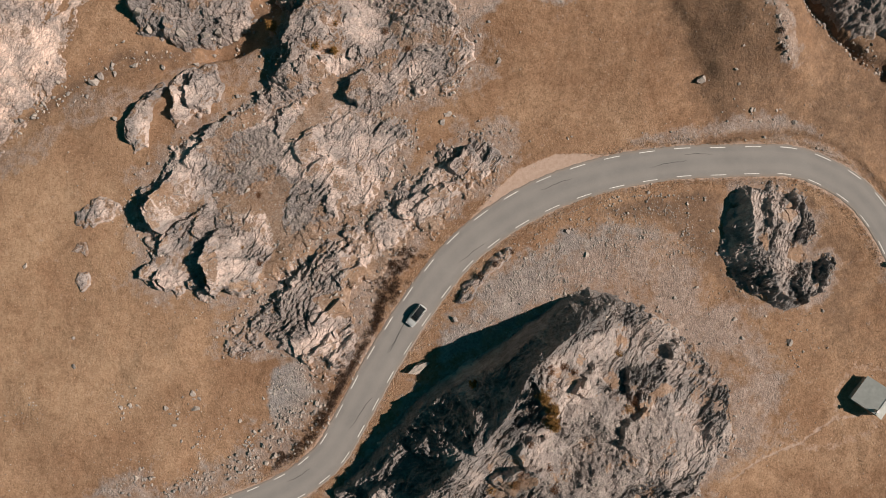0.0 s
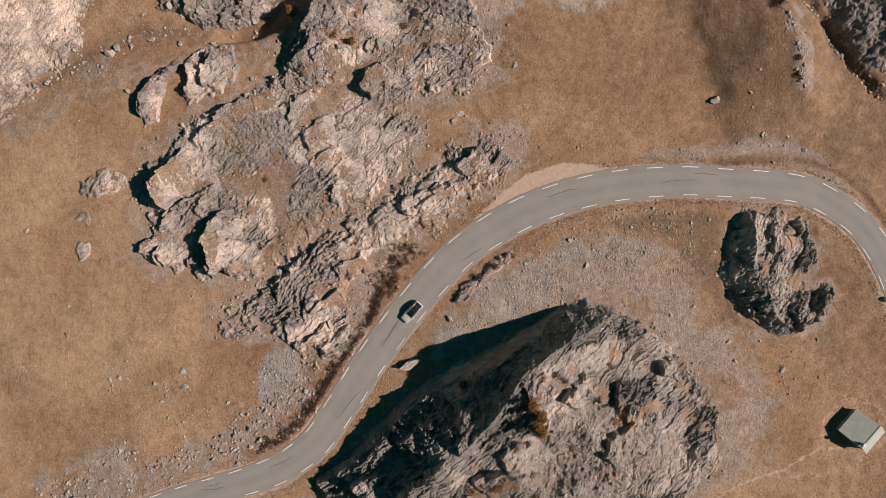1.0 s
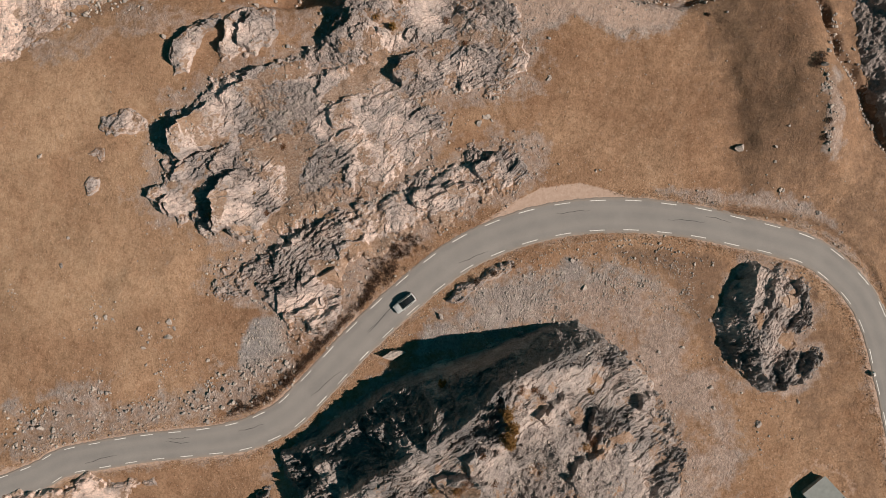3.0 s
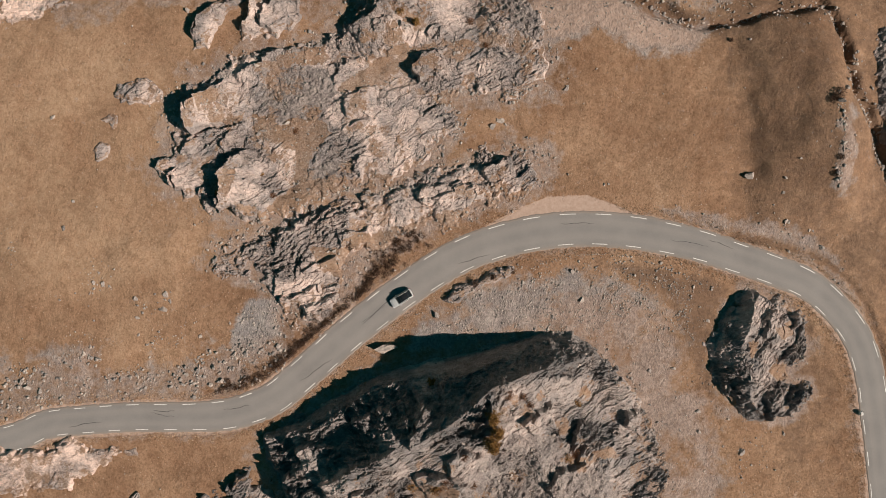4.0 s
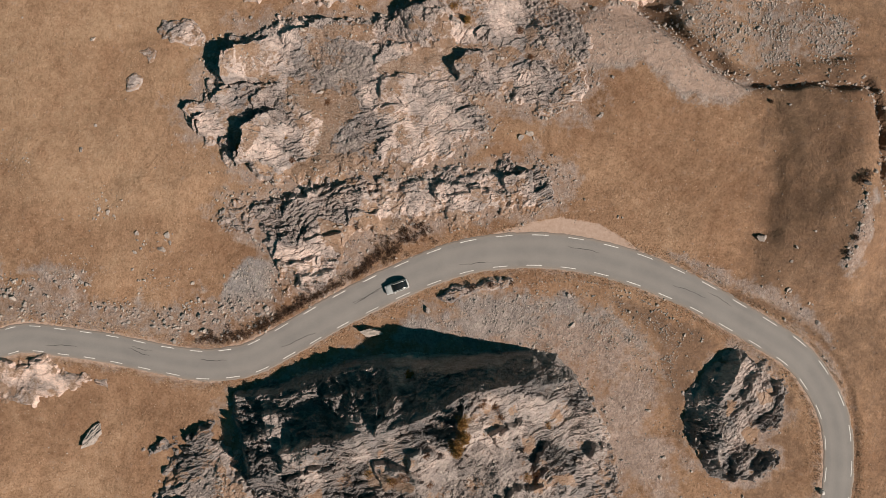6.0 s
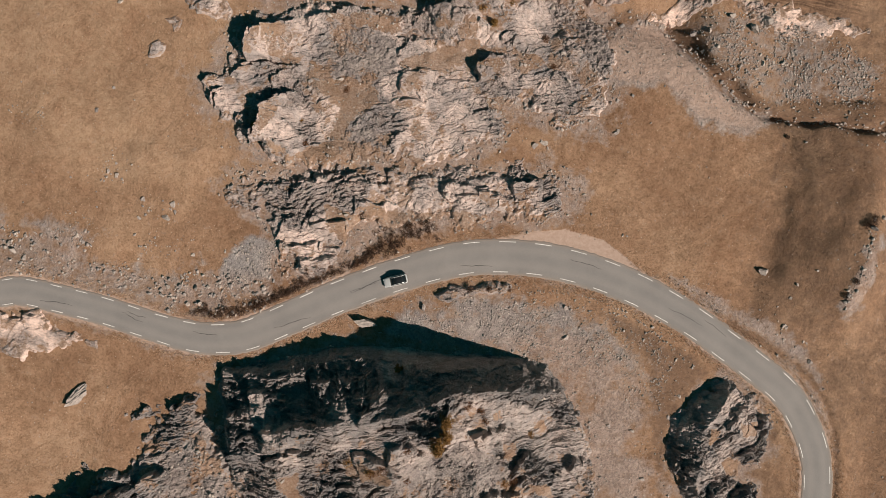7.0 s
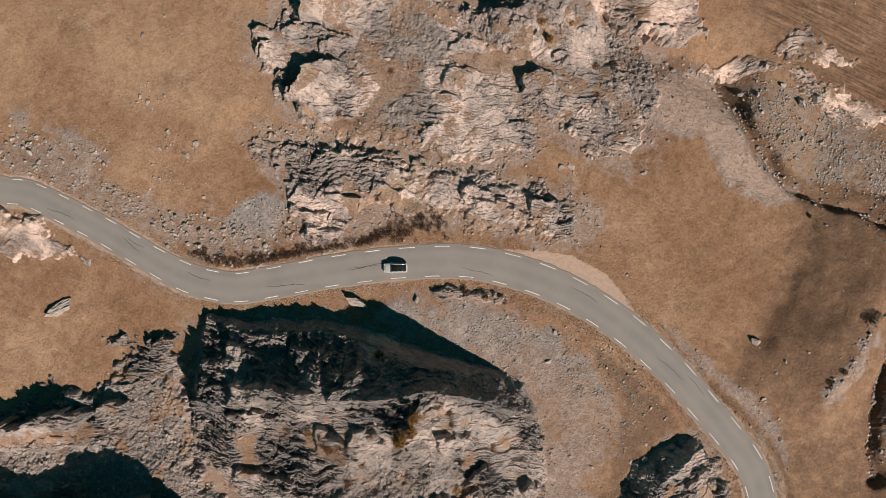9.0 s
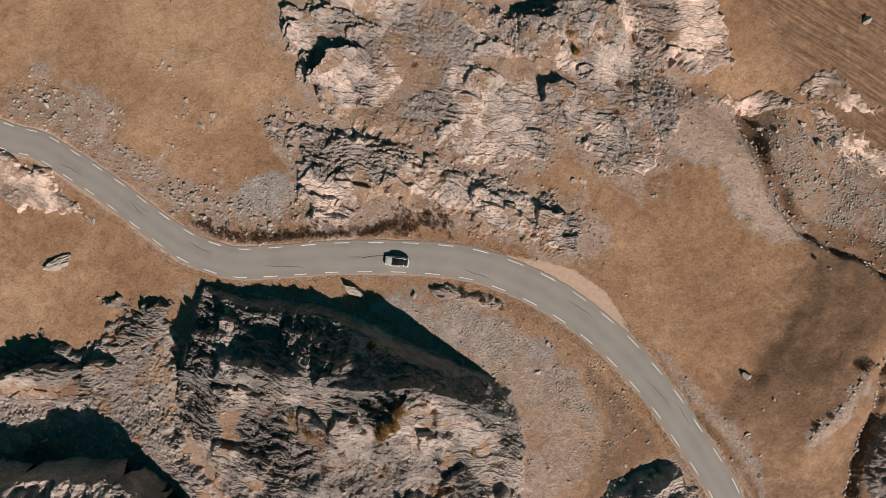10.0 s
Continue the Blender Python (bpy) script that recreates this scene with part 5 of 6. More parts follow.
chips = [strewn(n, [(x - a, y - b), (x + a, y - b), (x + a, y + b), (x - a, y + b)], 0.08, 0.5, 20 + n, soft=2.5, power=4)
         for n, (x, y), a, b in ((70, (-50.9, -11.3), 3.2, 1.0), (60, (-64.9, 1.2), 1.8, 2.2), (90, (-69.1, -11.3), 3.0, 1.6), (50, (-51.4, -4.0), 1.0, 1.6), (45, (-56.1, -4.0), 1.2, 1.4), (80, (-68.6, -9.9), 3.0, 3.0), (60, (-81.0, 9.5), 2.0, 2.0), (40, (-62.9, 0.6), 1.6, 1.0), (70, (-50.5, -10.6), 2.5, 1.2), (60, (-80.0, 9.5), 1.2, 2.5), (90, (53.6, -43.6), 3, 3), (80, (51.5, -37.3), 3, 3))]
gather("meadow_stones", "small pale stones lying in the dry grass", strewn(3000, wide, 0.08, 0.40, 14, power=4), *chips)


# ---- boulders, each a thing ----
def boulders(spots, label, group, name="boulder", low=1.0, scale=1.0):
    """Boulders given as a place and a size across."""
    for k, ((x, y), size) in enumerate(spots):
        ob = new(name, BOULDER_MESHES[(k * 3 + len(spots)) % 8])
        z = float(surface(np.array([x]), np.array([y]))[0])
        size = size * scale
        rnd = random.Random(int(x * 31 + y * 17))
        sx, sy, sz = size * rnd.uniform(0.95, 1.15), size * rnd.uniform(0.7, 0.95), size * rnd.uniform(0.55, 0.8) * low
        ob.matrix_world = Matrix.LocRotScale((x, y, z + 0.16 * sz), Euler((rnd.uniform(-0.3, 0.3), rnd.uniform(-0.3, 0.3), rnd.uniform(0, 6.28))), (sx, sy, sz))
        tagged(ob, label, "boulder", group)


boulders([((57.8, 7.9), 2.3)], "pale angular boulder alone on the brown slope", "")
boulders([((-2.2, -11.8), 1.7)], "grey boulder on the scree by the road", "")
boulders([((13.4, 22.5), 1.7), ((12.7, 22.8), 0.9), ((14.1, 21.7), 0.8)], "weathered stone half sunk in the meadow", "stones in the meadow", low=0.55)
boulders([((23.5, -6.4), 1.3), ((22.7, -5.7), 0.7), ((24.7, -11.6), 1.3), ((40.3, -25.9), 1.2), ((44.0, -34.2), 1.4), ((43.7, -37.9), 1.2), ((51.3, -42.5), 1.4), ((59.3, -39.9), 1.0), ((35.9, -25.9), 0.9), ((47.4, -17.8), 0.9)],
         "loose grey stone on the gravelly slope", "stones inside the bend", low=0.6)
boulders([((-68.4, 11.0), 1.2), ((-51.9, -5.6), 2.0), ((-50.9, -3.0), 1.4), ((-50.4, -4.2), 1.0), ((-56.6, -3.2), 1.3), ((-55.3, -5.1), 0.9), ((-56.8, -6.8), 0.9), ((-56.9, -9.9), 0.8), ((-45.7, -11.3), 0.9), ((-64.1, 0.5), 1.1), ((-62.3, 0.1), 1.0),
          ((-61.3, -0.4), 0.9), ((-63.0, 2.2), 0.9), ((-40.0, -9.4), 0.8), ((-66.0, -13.2), 0.9), ((-68.2, 31.3), 1.3), ((-66.3, 15.7), 0.8), ((-70.6, -2.1), 0.6)], "pale stone lying in the dry grass", "stones in the meadow", low=0.6)
boulders([((-49.1, -18.1), 1.3), ((-48.1, -19.4), 1.1), ((-46.9, -17.5), 1.5), ((-45.7, -18.8), 1.2), ((-43.9, -17.2), 1.6), ((-42.9, -18.4), 1.2), ((-41.7, -16.5), 1.4), ((-40.8, -17.8), 1.3), ((-39.8, -15.3), 1.5), ((-42.5, -19.8), 1.3), ((-44.6, -20.4), 1.1),
          ((-38.7, -13.9), 1.2), ((-37.5, -15.5), 1.3), ((-36.2, -13.9), 1.2), ((-34.6, -14.9), 1.5), ((-33.1, -13.8), 1.2), ((-31.6, -14.4), 1.4), ((-50.4, -16.5), 1.0), ((-49.8, -19.8), 1.0), ((-61.5, -16.7), 1.2), ((-63.9, -17.1), 1.0), ((-56.1, -18.1), 1.0),
          ((-54.3, -17.7), 1.1), ((-67.0, -17.0), 0.9), ((-78.4, -17.5), 1.8), ((-79.7, -16.5), 1.4), ((-76.9, -14.4), 1.3), ((-75.3, -16.5), 1.0)], "broken limestone block in the rubble by the road", "blocks by the road", scale=0.78)
boulders([((11.8, 21.6), 1.5), ((26.1, 27.5), 1.0), ((24.9, 33.1), 1.0), ((31.8, 9.0), 0.7), ((63.4, -1.0), 1.1), ((68.1, -3.1), 0.9), ((69.9, -6.5), 1.1), ((24.8, 32.9), 0.8), ((25.8, 27.3), 1.0), ((31.0, 8.9), 0.8), ((26.1, 27.7), 1.0),
          ((64.0, -1.2), 1.0), ((68.7, -3.2), 0.8), ((63.5, 6.8), 0.9), ((63.0, 4.2), 0.7), ((66.1, 10.0), 0.7)], "single pale stone on the grassy slope", "stones on the far slope", low=0.7)
boulders([((42.0, 74.8), 1.8), ((46.7, 51.4), 2.4), ((48.6, 53.2), 2.2), ((39.1, 49.8), 1.2), ((42.1, 52.9), 1.3), ((49.8, 45.4), 1.1), ((39.0, 46.0), 1.2), ((53.4, 46.4), 1.1), ((36.6, 48.9), 1.5), ((45.7, 44.1), 1.0), ((74.9, 21.7), 1.2), ((73.2, 19.4), 1.6)],
         "grey boulder beside the dry stream", "boulders by the stream")
boulders([((-25.5, 59.6), 2.0), ((-23.9, 57.1), 2.2), ((-20.7, 55.3), 2.0), ((-18.1, 54.8), 2.2), ((-29.2, 60.3), 1.8), ((-34.7, 56.0), 1.6), ((-30.2, 53.5), 1.5), ((-41.9, 48.4), 1.0), ((-42.6, 56.4), 2.2), ((-41.0, 56.8), 1.6), ((-38.6, 56.4), 1.3), ((-24.4, 51.3), 1.6), ((-28.9, 63.2), 2.0)],
         "pale limestone block in the ravine", "blocks in the ravine")


co, faces = rock_shape(55, 7, 2, True)
me = bpy.data.meshes.new("wedge_rock")
me.from_pydata((co * np.array([4.4, 1.9, 2.2])).tolist(), [], faces.tolist())
me.materials.append(ROCK_LOOSE)
wedge = tagged(new("wedge_rock", me), "pale wedge of rock at the edge of the road", "rock")
wedge.matrix_world = pose(*(-12.0, -17.1), 0.35, -12, 8, 24)

# the long leaning slab in the grass
co, faces = rock_shape(777, 14, 4)
co = co * np.array([6.4, 3.3, 1.9])
beds = 0.05 * np.sin(co[:, 1] * 7 + 0.6 * np.sin(co[:, 0] * 1.3)) + 0.13 * vnoise(co[:, 0] * 1.5, co[:, 1] * 5, 8)
co[:, 2] += beds
co[:, 1] += 0.25 * np.sin(co[:, 0] * 1.1)
me = bpy.data.meshes.new("rock_slab")
me.from_pydata(co.tolist(), [], faces.tolist())
me.materials.append(ROCK_LOOSE)
slab = tagged(new("rock_slab", me), "long pale bedded rock slab lying in the dry grass", "rock")
slab.matrix_world = pose(*(-60.6, -40.6), 0.15, -16, 0, 49)


# ---- plants ----
def leaf_cloud(name, blobs, count, size, mat, parent, seed, up=0.3, dome=False):
    """Many small leaves and sprigs round a few centres, with gaps and an uneven outline."""
    rng = np.random.default_rng(seed)
    w = np.array([b[3] ** 2 for b in blobs])
    pick = rng.choice(len(blobs), count, p=w / w.sum())
    c = np.array(blobs)[pick]
    d = rng.normal(0, 1, (count, 3))
    d /= np.linalg.norm(d, axis=1)[:, None]
    if dome:
        d[:, 2] = np.abs(d[:, 2])
    r = c[:, 3] * rng.uniform(0.25, 1.0, count) ** 0.6 * (1 + 0.35 * vnoise(d[:, 0] * 3 + pick, d[:, 1] * 3 + d[:, 2] * 2, seed))
    p = c[:, :3] + d * r[:, None]
    a = rng.normal(0, 1, (count, 3)) + d * 0.8 + np.array([0, 0, up])
    a /= np.linalg.norm(a, axis=1)[:, None]
    b = np.cross(a, rng.normal(0, 1, (count, 3)))
    b /= np.linalg.norm(b, axis=1)[:, None]
    s = size * rng.uniform(0.6, 1.4, count)[:, None]
    q = np.stack([p - b * s * 0.35, p + a * s * 0.5 - b * s * 0.1, p + a * s, p + b * s * 0.35 + a * s * 0.3], 1)
    me = bpy.data.meshes.new(name)
    me.from_pydata(q.reshape(-1, 3).tolist(), [], np.arange(count * 4).reshape(-1, 4).tolist())
    me.materials.append(mat)
    ob = new(name, me)
    if parent:
        ob.parent = parent
    return ob


def tube(bm, points, radii, sides=7):
    rings = []
    for i, (p, r) in enumerate(zip(points, radii)):
        p = Vector(p)
        way = (Vector(points[min(i + 1, len(points) - 1)]) - Vector(points[max(i - 1, 0)])).normalized()
        side = way.cross(Vector((0.3, 1, 0.2))).normalized()
        other = way.cross(side)
        rings.append([bm.verts.new(p + r * (side * math.cos(k * 6.2832 / sides) + other * math.sin(k * 6.2832 / sides))) for k in range(sides)])
    for a, b in zip(rings[:-1], rings[1:]):
        for k in range(sides):
            bm.faces.new((a[k], a[(k + 1) % sides], b[(k + 1) % sides], b[k]))
    bm.faces.new(rings[-1])
    bm.faces.new(rings[0][::-1])


def larch(x, y, radius, height, seed, label, mat=None):
    rnd = random.Random(seed)
    base = new("larch_tree")
    base.location = (x, y, float(surface(np.array([x]), np.array([y]))[0]) - 0.1)
    bm = bmesh.new()
    tube(bm, [(0, 0, 0), (0.05, 0.02, height * 0.4), (0.0, 0.06, height * 0.8), (0.03, 0.0, height)], [0.14, 0.10, 0.05, 0.015])
    part("trunk", bm, BARK, base)
    blobs = []
    for k in range(16):
        h = height * (0.15 + 0.8 * k / 16)
        reach = radius * (1.02 - 0.8 * (h / height)) * rnd.uniform(0.7, 1.1)
        a = k * 2.4 + rnd.uniform(-0.4, 0.4)
        tip = (reach * math.cos(a), reach * math.sin(a), h + 0.1 * reach)
        bm = bmesh.new()
        tube(bm, [(0, 0, h), (tip[0] * 0.5, tip[1] * 0.5, h - 0.05), tip], [0.045, 0.03, 0.008], 5)
        part("limb", bm, BARK, base)
        for f in (0.35, 0.7, 1.0):
            blobs.append((tip[0] * f, tip[1] * f, h + 0.1 * f * reach, radius * rnd.uniform(0.16, 0.30)))
    leaf_cloud("crown", blobs, int(1900 * radius), 0.19, mat or LARCH, base, seed)
    return tagged(base, label, "tree")


larch(*(-8.9, 51.3), 1.5, 4.0, 1, "golden autumn larch above the ravine")
larch(*(5.7, -27.9), 1.5, 4.2, 2, "rust-brown larch on the crag's crest")
larch(*(6.1, -30.1), 1.4, 4.6, 3, "rust-brown larch on the crag's crest")
larch(*(5.2, -32.3), 2.0, 5.2, 4, "rust-brown larch on the crag's crest")
larch(*(-4.0, -22.6), 0.8, 2.0, 5, "small golden larch on the crag's face")
larch(*(-38.8, 14.2), 0.9, 2.2, 6, "small golden larch in the cleft of the outcrop")
larch(*(-0.4, 41.3), 0.9, 2.2, 7, "small golden larch among the rocks")


def shrub(x, y, radius, seed, mat, label):
    base = new("shrub")
    base.location = (x, y, float(surface(np.array([x]), np.array([y]))[0]) - 0.05)
    rnd = random.Random(seed)
    bm = bmesh.new()
    for k in range(6):
        a = k * 1.05 + rnd.uniform(-0.3, 0.3)
        tube(bm, [(0, 0, 0), (0.4 * radius * math.cos(a), 0.4 * radius * math.sin(a), 0.25 * radius), (0.8 * radius * math.cos(a), 0.8 * radius * math.sin(a), 0.45 * radius)], [0.03, 0.02, 0.008], 4)
    part("stems", bm, BARK, base)
    leaf_cloud("foliage", [(radius * 0.5 * math.cos(k), radius * 0.5 * math.sin(k), 0.15 * radius, radius * 0.5) for k in range(0, 6)], int(550 * radius), 0.15, mat, base, seed, dome=True)
    return tagged(base, label, "shrub", "shrubs on the rocks")


for k, (x, y), r in ((1, (-24.2, 24.2), 0.75), (2, (-29.4, 12.8), 0.8), (3, (-31.1, 17.0), 0.4), (4, (9.5, 41.2), 0.8), (5, (11.9, 36.4), 0.6), (6, (1.9, 45.5), 0.7), (7, (1.5, -40.1), 0.8), (8, (-2.8, -38.7), 1.2),
                     (9, (-9.0, -39.9), 1.0), (10, (-4.7, -40.1), 1.0), (11, (19.9, -38.0), 1.1), (12, (18.4, -38.5), 0.9), (13, (11.2, -26.2), 0.9), (14, (8.9, -25.3), 0.9), (15, (21.5, -29.6), 0.8), (16, (12.3, -27.6), 0.8),
                     (17, (0.5, -34.5), 0.7), (18, (-3.0, 43.4), 0.8), (20, (0.7, -44.7), 0.9), (21, (-5.0, -40.2), 1.0), (22, (73.2, 20.6), 1.3), (23, (72.1, 19.8), 0.9), (29, (57.1, 33.2), 0.45), (32, (71.6, 6.6), 0.7), (33, (72.4, 9.4), 0.6), (25, (5.6, -6.6), 0.8), (26, (8.9, -5.8), 0.7), (28, (12.6, -5.1), 0.6)):
    # the dark leaves of bush 22 also put the shadowed hollow there into colour
    shrub(x, y, r, k, DARK_HEATH if k > 21 else (HEATH, GOLD_HEATH)[k % 3 == 0], "low rust-coloured heath bush rooted in the rock")


def scrub_band():
    """Dark leafless heath along the foot of the bank beside the road."""
    rng = np.random.default_rng(5)
    line = spline(SCRUB, 10)
    at = np.concatenate([[0], np.cumsum(np.linalg.norm(np.diff(line, axis=0), axis=1))])
    s = rng.uniform(0, at[-1], 700)
    pts = np.stack([np.interp(s, at, line[:, 0]), np.interp(s, at, line[:, 1])], 1) + rng.normal(0, 0.95, (700, 2)) * (0.5 + 0.7 * (np.sin(s / 3) > -0.4))[:, None]
    near, _ = line_field(pts[:, 0], pts[:, 1], ROAD_LINE[::2])
    pts = pts[np.abs(near) > 4.0]
    z = surface(pts[:, 0], pts[:, 1])
    return [(x, y, h, r) for (x, y), h, r in zip(pts.tolist(), z.tolist(), rng.uniform(0.2, 0.6, len(pts)).tolist())]


blobs = scrub_band()
tagged(leaf_cloud("roadside_scrub", blobs, 26000, 0.17, DARK_HEATH, None, 11, dome=True), "dark bare heath scrub along the roadside bank", "scrub", kind="stuff")


def grass(name, pts, size, mat, seed, label):
    """Tufts of grass, five blades each, in one mesh."""
    rng = np.random.default_rng(seed)
    n = len(pts)
    z = ground_height(pts[:, 0], pts[:, 1])
    a = rng.uniform(0, 6.283, (n, 5))
    lean = rng.uniform(0.25, 0.9, (n, 5))
    h = size * rng.uniform(0.5, 1.4, (n, 1)) * rng.uniform(0.7, 1.1, (n, 5))
    w = 0.075 * h
    bx, by = pts[:, :1] + 0.05 * np.cos(a), pts[:, 1:] + 0.05 * np.sin(a)
    p0 = np.stack([bx - w * np.sin(a), by + w * np.cos(a), np.broadcast_to(z[:, None], a.shape)], -1)
    p1 = np.stack([bx + w * np.sin(a), by - w * np.cos(a), np.broadcast_to(z[:, None], a.shape)], -1)
    p2 = np.stack([bx + h * lean * np.cos(a), by + h * lean * np.sin(a), z[:, None] + h * np.sqrt(1 - 0.7 * lean ** 2)], -1)
    co = np.stack([p0, p1, p2], 2).reshape(-1, 3).astype(np.float32)
    me = bpy.data.meshes.new(name)
    me.vertices.add(len(co))
    me.vertices.foreach_set("co", co.ravel())
    me.loops.add(len(co))
    me.loops.foreach_set("vertex_index", np.arange(len(co), dtype=np.int32))
    me.polygons.add(len(co) // 3)
    me.polygons.foreach_set("loop_start", np.arange(0, len(co), 3, dtype=np.int32))
    me.update(calc_edges=True)
    me.materials.append(mat)
    return tagged(new(name, me), label, "grass", kind="stuff")


rng = np.random.default_rng(8)
pts = rng.uniform(-98, 98, (90000, 2))
dens = fbm(pts[:, 0], pts[:, 1], 7, 4, 70) + rng.uniform(-0.7, 0.7, len(pts))
free = (surface(pts[:, 0], pts[:, 1]) < ground_height(pts[:, 0], pts[:, 1]) + 0.02) & (np.hypot(pts[:, 0], pts[:, 1]) < 98)
bare = np.maximum.reduce([inside_field(pts[:, 0], pts[:, 1], q) for q in (SCREE, LAYBY, DEBRIS)])
near, _ = line_field(pts[:, 0], pts[:, 1], ROAD_LINE[::2])
pts = pts[(dens > 0.0) & free & (bare < 0) & (np.abs(near) > 3.6)]
grass("dry_grass", pts, 0.20, STRAW, 9, "tufts of dry brown grass on the meadow")
line, nor, half = road_frame(40)
pick = rng.integers(0, len(line), 14000)
side = rng.choice([-1, 1], 14000)
verge = line[pick] + nor[pick] * (side * (half[pick] + 0.75 + rng.gamma(1.6, 0.45, 14000)))[:, None] + rng.normal(0, 0.25, (14000, 2))
away = inside_field(verge[:, 0], verge[:, 1], LAYBY) < 0.3
grass("verge_grass", verge[away], 0.24, PALE_STRAW, 10, "straw-coloured long grass along the road verge")


# ---- the hut ----
def box(bm, size, centre, turn=0.0, bevel=0.0):
    made = bmesh.ops.create_cube(bm, size=1, matrix=Matrix.Translation(centre) @ Matrix.Rotation(turn, 4, "Z") @ Matrix.Diagonal((*size, 1)))
    if bevel:
        edges = {e for v in made["verts"] for e in v.link_edges}
        bmesh.ops.bevel(bm, geom=list(edges), offset=bevel, segments=2, affect="EDGES")


def boxed(name, size, centre, mat, parent, label="", bevel=0.0):
    bm = bmesh.new()
    box(bm, size, centre, 0.0, bevel)
    return part(name, bm, mat, parent, label)


def make_hut(x, y, z, turn):
    """A low stone hut: x along the ridge, a long roof slope to the north and a short one to the south, of sheet metal with seams."""
    hut = new("mountain_hut")
    long, ridge = 2.6, 2.95
    slopes = ((1, 4.3, 1.25), (-1, 1.85, 1.95))
    ends = [side * (run - 0.3) for side, run, eave in slopes]
    for side, run, eave in slopes:
        wall = boxed("wall", (2 * long - 0.5, 0.4, eave + 0.9), (0, side * (run - 0.5), (eave - 0.9) / 2), PLASTER, hut)
        if side < 0:
            for wx in (-1.2, 1.2):
                frame_ = boxed("window", (0.7, 0.08, 0.7), (wx, side * (run - 0.28), 1.05), TIMBER, wall)
                boxed("pane", (0.54, 0.03, 0.54), (wx, side * (run - 0.235), 1.05), GLASS, frame_)
        rise = ridge - eave
        slope, width = math.atan2(rise, run), math.hypot(rise, run)
        bm = bmesh.new()
        box(bm, (2 * long, width, 0.08), (0, 0, 0))
        roof = part("roof_slope", bm, ROOF, hut, "grey sheet-metal roof slope")
        roof.matrix_local = Matrix.Translation((0, side * run / 2, (eave + ridge) / 2 + 0.05)) @ Matrix.Rotation(-side * slope, 4, "X")
        for k in range(9):
            boxed("seam", (0.02, width - 0.02, 0.008), (-long + 0.2 + k * (2 * long - 0.4) / 8, 0, 0.045), ROOF, roof)
    for e in (-long + 0.35, long - 0.35):
        bm = bmesh.new()
        prof = [(ends[1] + 0.42, -0.9), (ends[0] - 0.42, -0.9), (ends[0] - 0.42, 1.32), (0, ridge - 0.1), (ends[1] + 0.42, 2.1)]
        a = [bm.verts.new((e - 0.2, py, pz)) for py, pz in prof]
        b = [bm.verts.new((e + 0.2, py, pz)) for py, pz in prof]
        bm.faces.new(a)
        bm.faces.new(b[::-1])
        for k in range(5):
            bm.faces.new((a[k], b[k], b[(k + 1) % 5], a[(k + 1) % 5]))
        bmesh.ops.recalc_face_normals(bm, faces=bm.faces)
        gable = part("gable_wall", bm, PLASTER, hut)
        if e < 0:
            door = boxed("door", (0.08, 0.9, 1.9), (e - 0.23, 0.2, 0.95), TIMBER, gable, "weathered plank door")
            boxed("door_handle", (0.06, 0.04, 0.14), (e - 0.30, 0.5, 0.95), METAL, door)
    boxed("ridge_cap", (2 * long + 0.04, 0.3, 0.06), (0, 0, ridge + 0.08), ROOF, hut)
    chimney = boxed("chimney", (0.42, 0.42, 1.3), (-2.0, 0.45, ridge + 0.15), PLASTER, hut, bevel=0.02)
    boxed("chimney_cap", (0.56, 0.56, 0.07), (-2.0, 0.45, ridge + 0.84), METAL, chimney)
    hut.matrix_world = pose(x, y, z, 0, 0, turn)
    return tagged(hut, "low stone hut with a grey sheet-metal gable roof", "hut")


PLASTER = plain("rubble_plaster", (0.42, 0.36, 0.30), 0.9, 0.2, vary=0.3, size=0.3)
TIMBER = plain("grey_timber", (0.16, 0.12, 0.09), 0.8, 0.2, vary=0.3, size=0.15)
METAL = plain("dull_metal", (0.30, 0.30, 0.30), 0.45, 0.5, metal=0.8)
ROOF = plain("roof_sheet", (0.42, 0.43, 0.405), 0.6, 0.3, metal=0.0, vary=0.12, size=0.9)
GLASS = plain("dark_glass", (0.015, 0.018, 0.02), 0.08, 0.6, vary=0.0)
HUT = (60.5, -58.6)
make_hut(*HUT, float(ground_height(np.array([HUT[0]]), np.array([HUT[1]]))[0]), 28.0)


# ---- the car ----
def loft(rows, mirror=True):
    """A skin through cross-sections, each a list of (y, z) from the sill over the top to the other sill, at its x."""
    bm = bmesh.new()
    rings = []
    for x, sec in rows:
        full = [(y, z) for y, z in sec] + [(-y, z) for y, z in reversed(sec) if y > 1e-4]
        rings.append([bm.verts.new((x, y, z)) for y, z in full])
    for a, b in zip(rings[:-1], rings[1:]):
        for k in range(len(a) - 1):
            bm.faces.new((a[k], a[k + 1], b[k + 1], b[k]))
    bm.faces.new(rings[0])
    bm.faces.new(rings[-1][::-1])
    bmesh.ops.recalc_face_normals(bm, faces=bm.faces)
    for f in bm.faces:
        f.smooth = True
    return bm


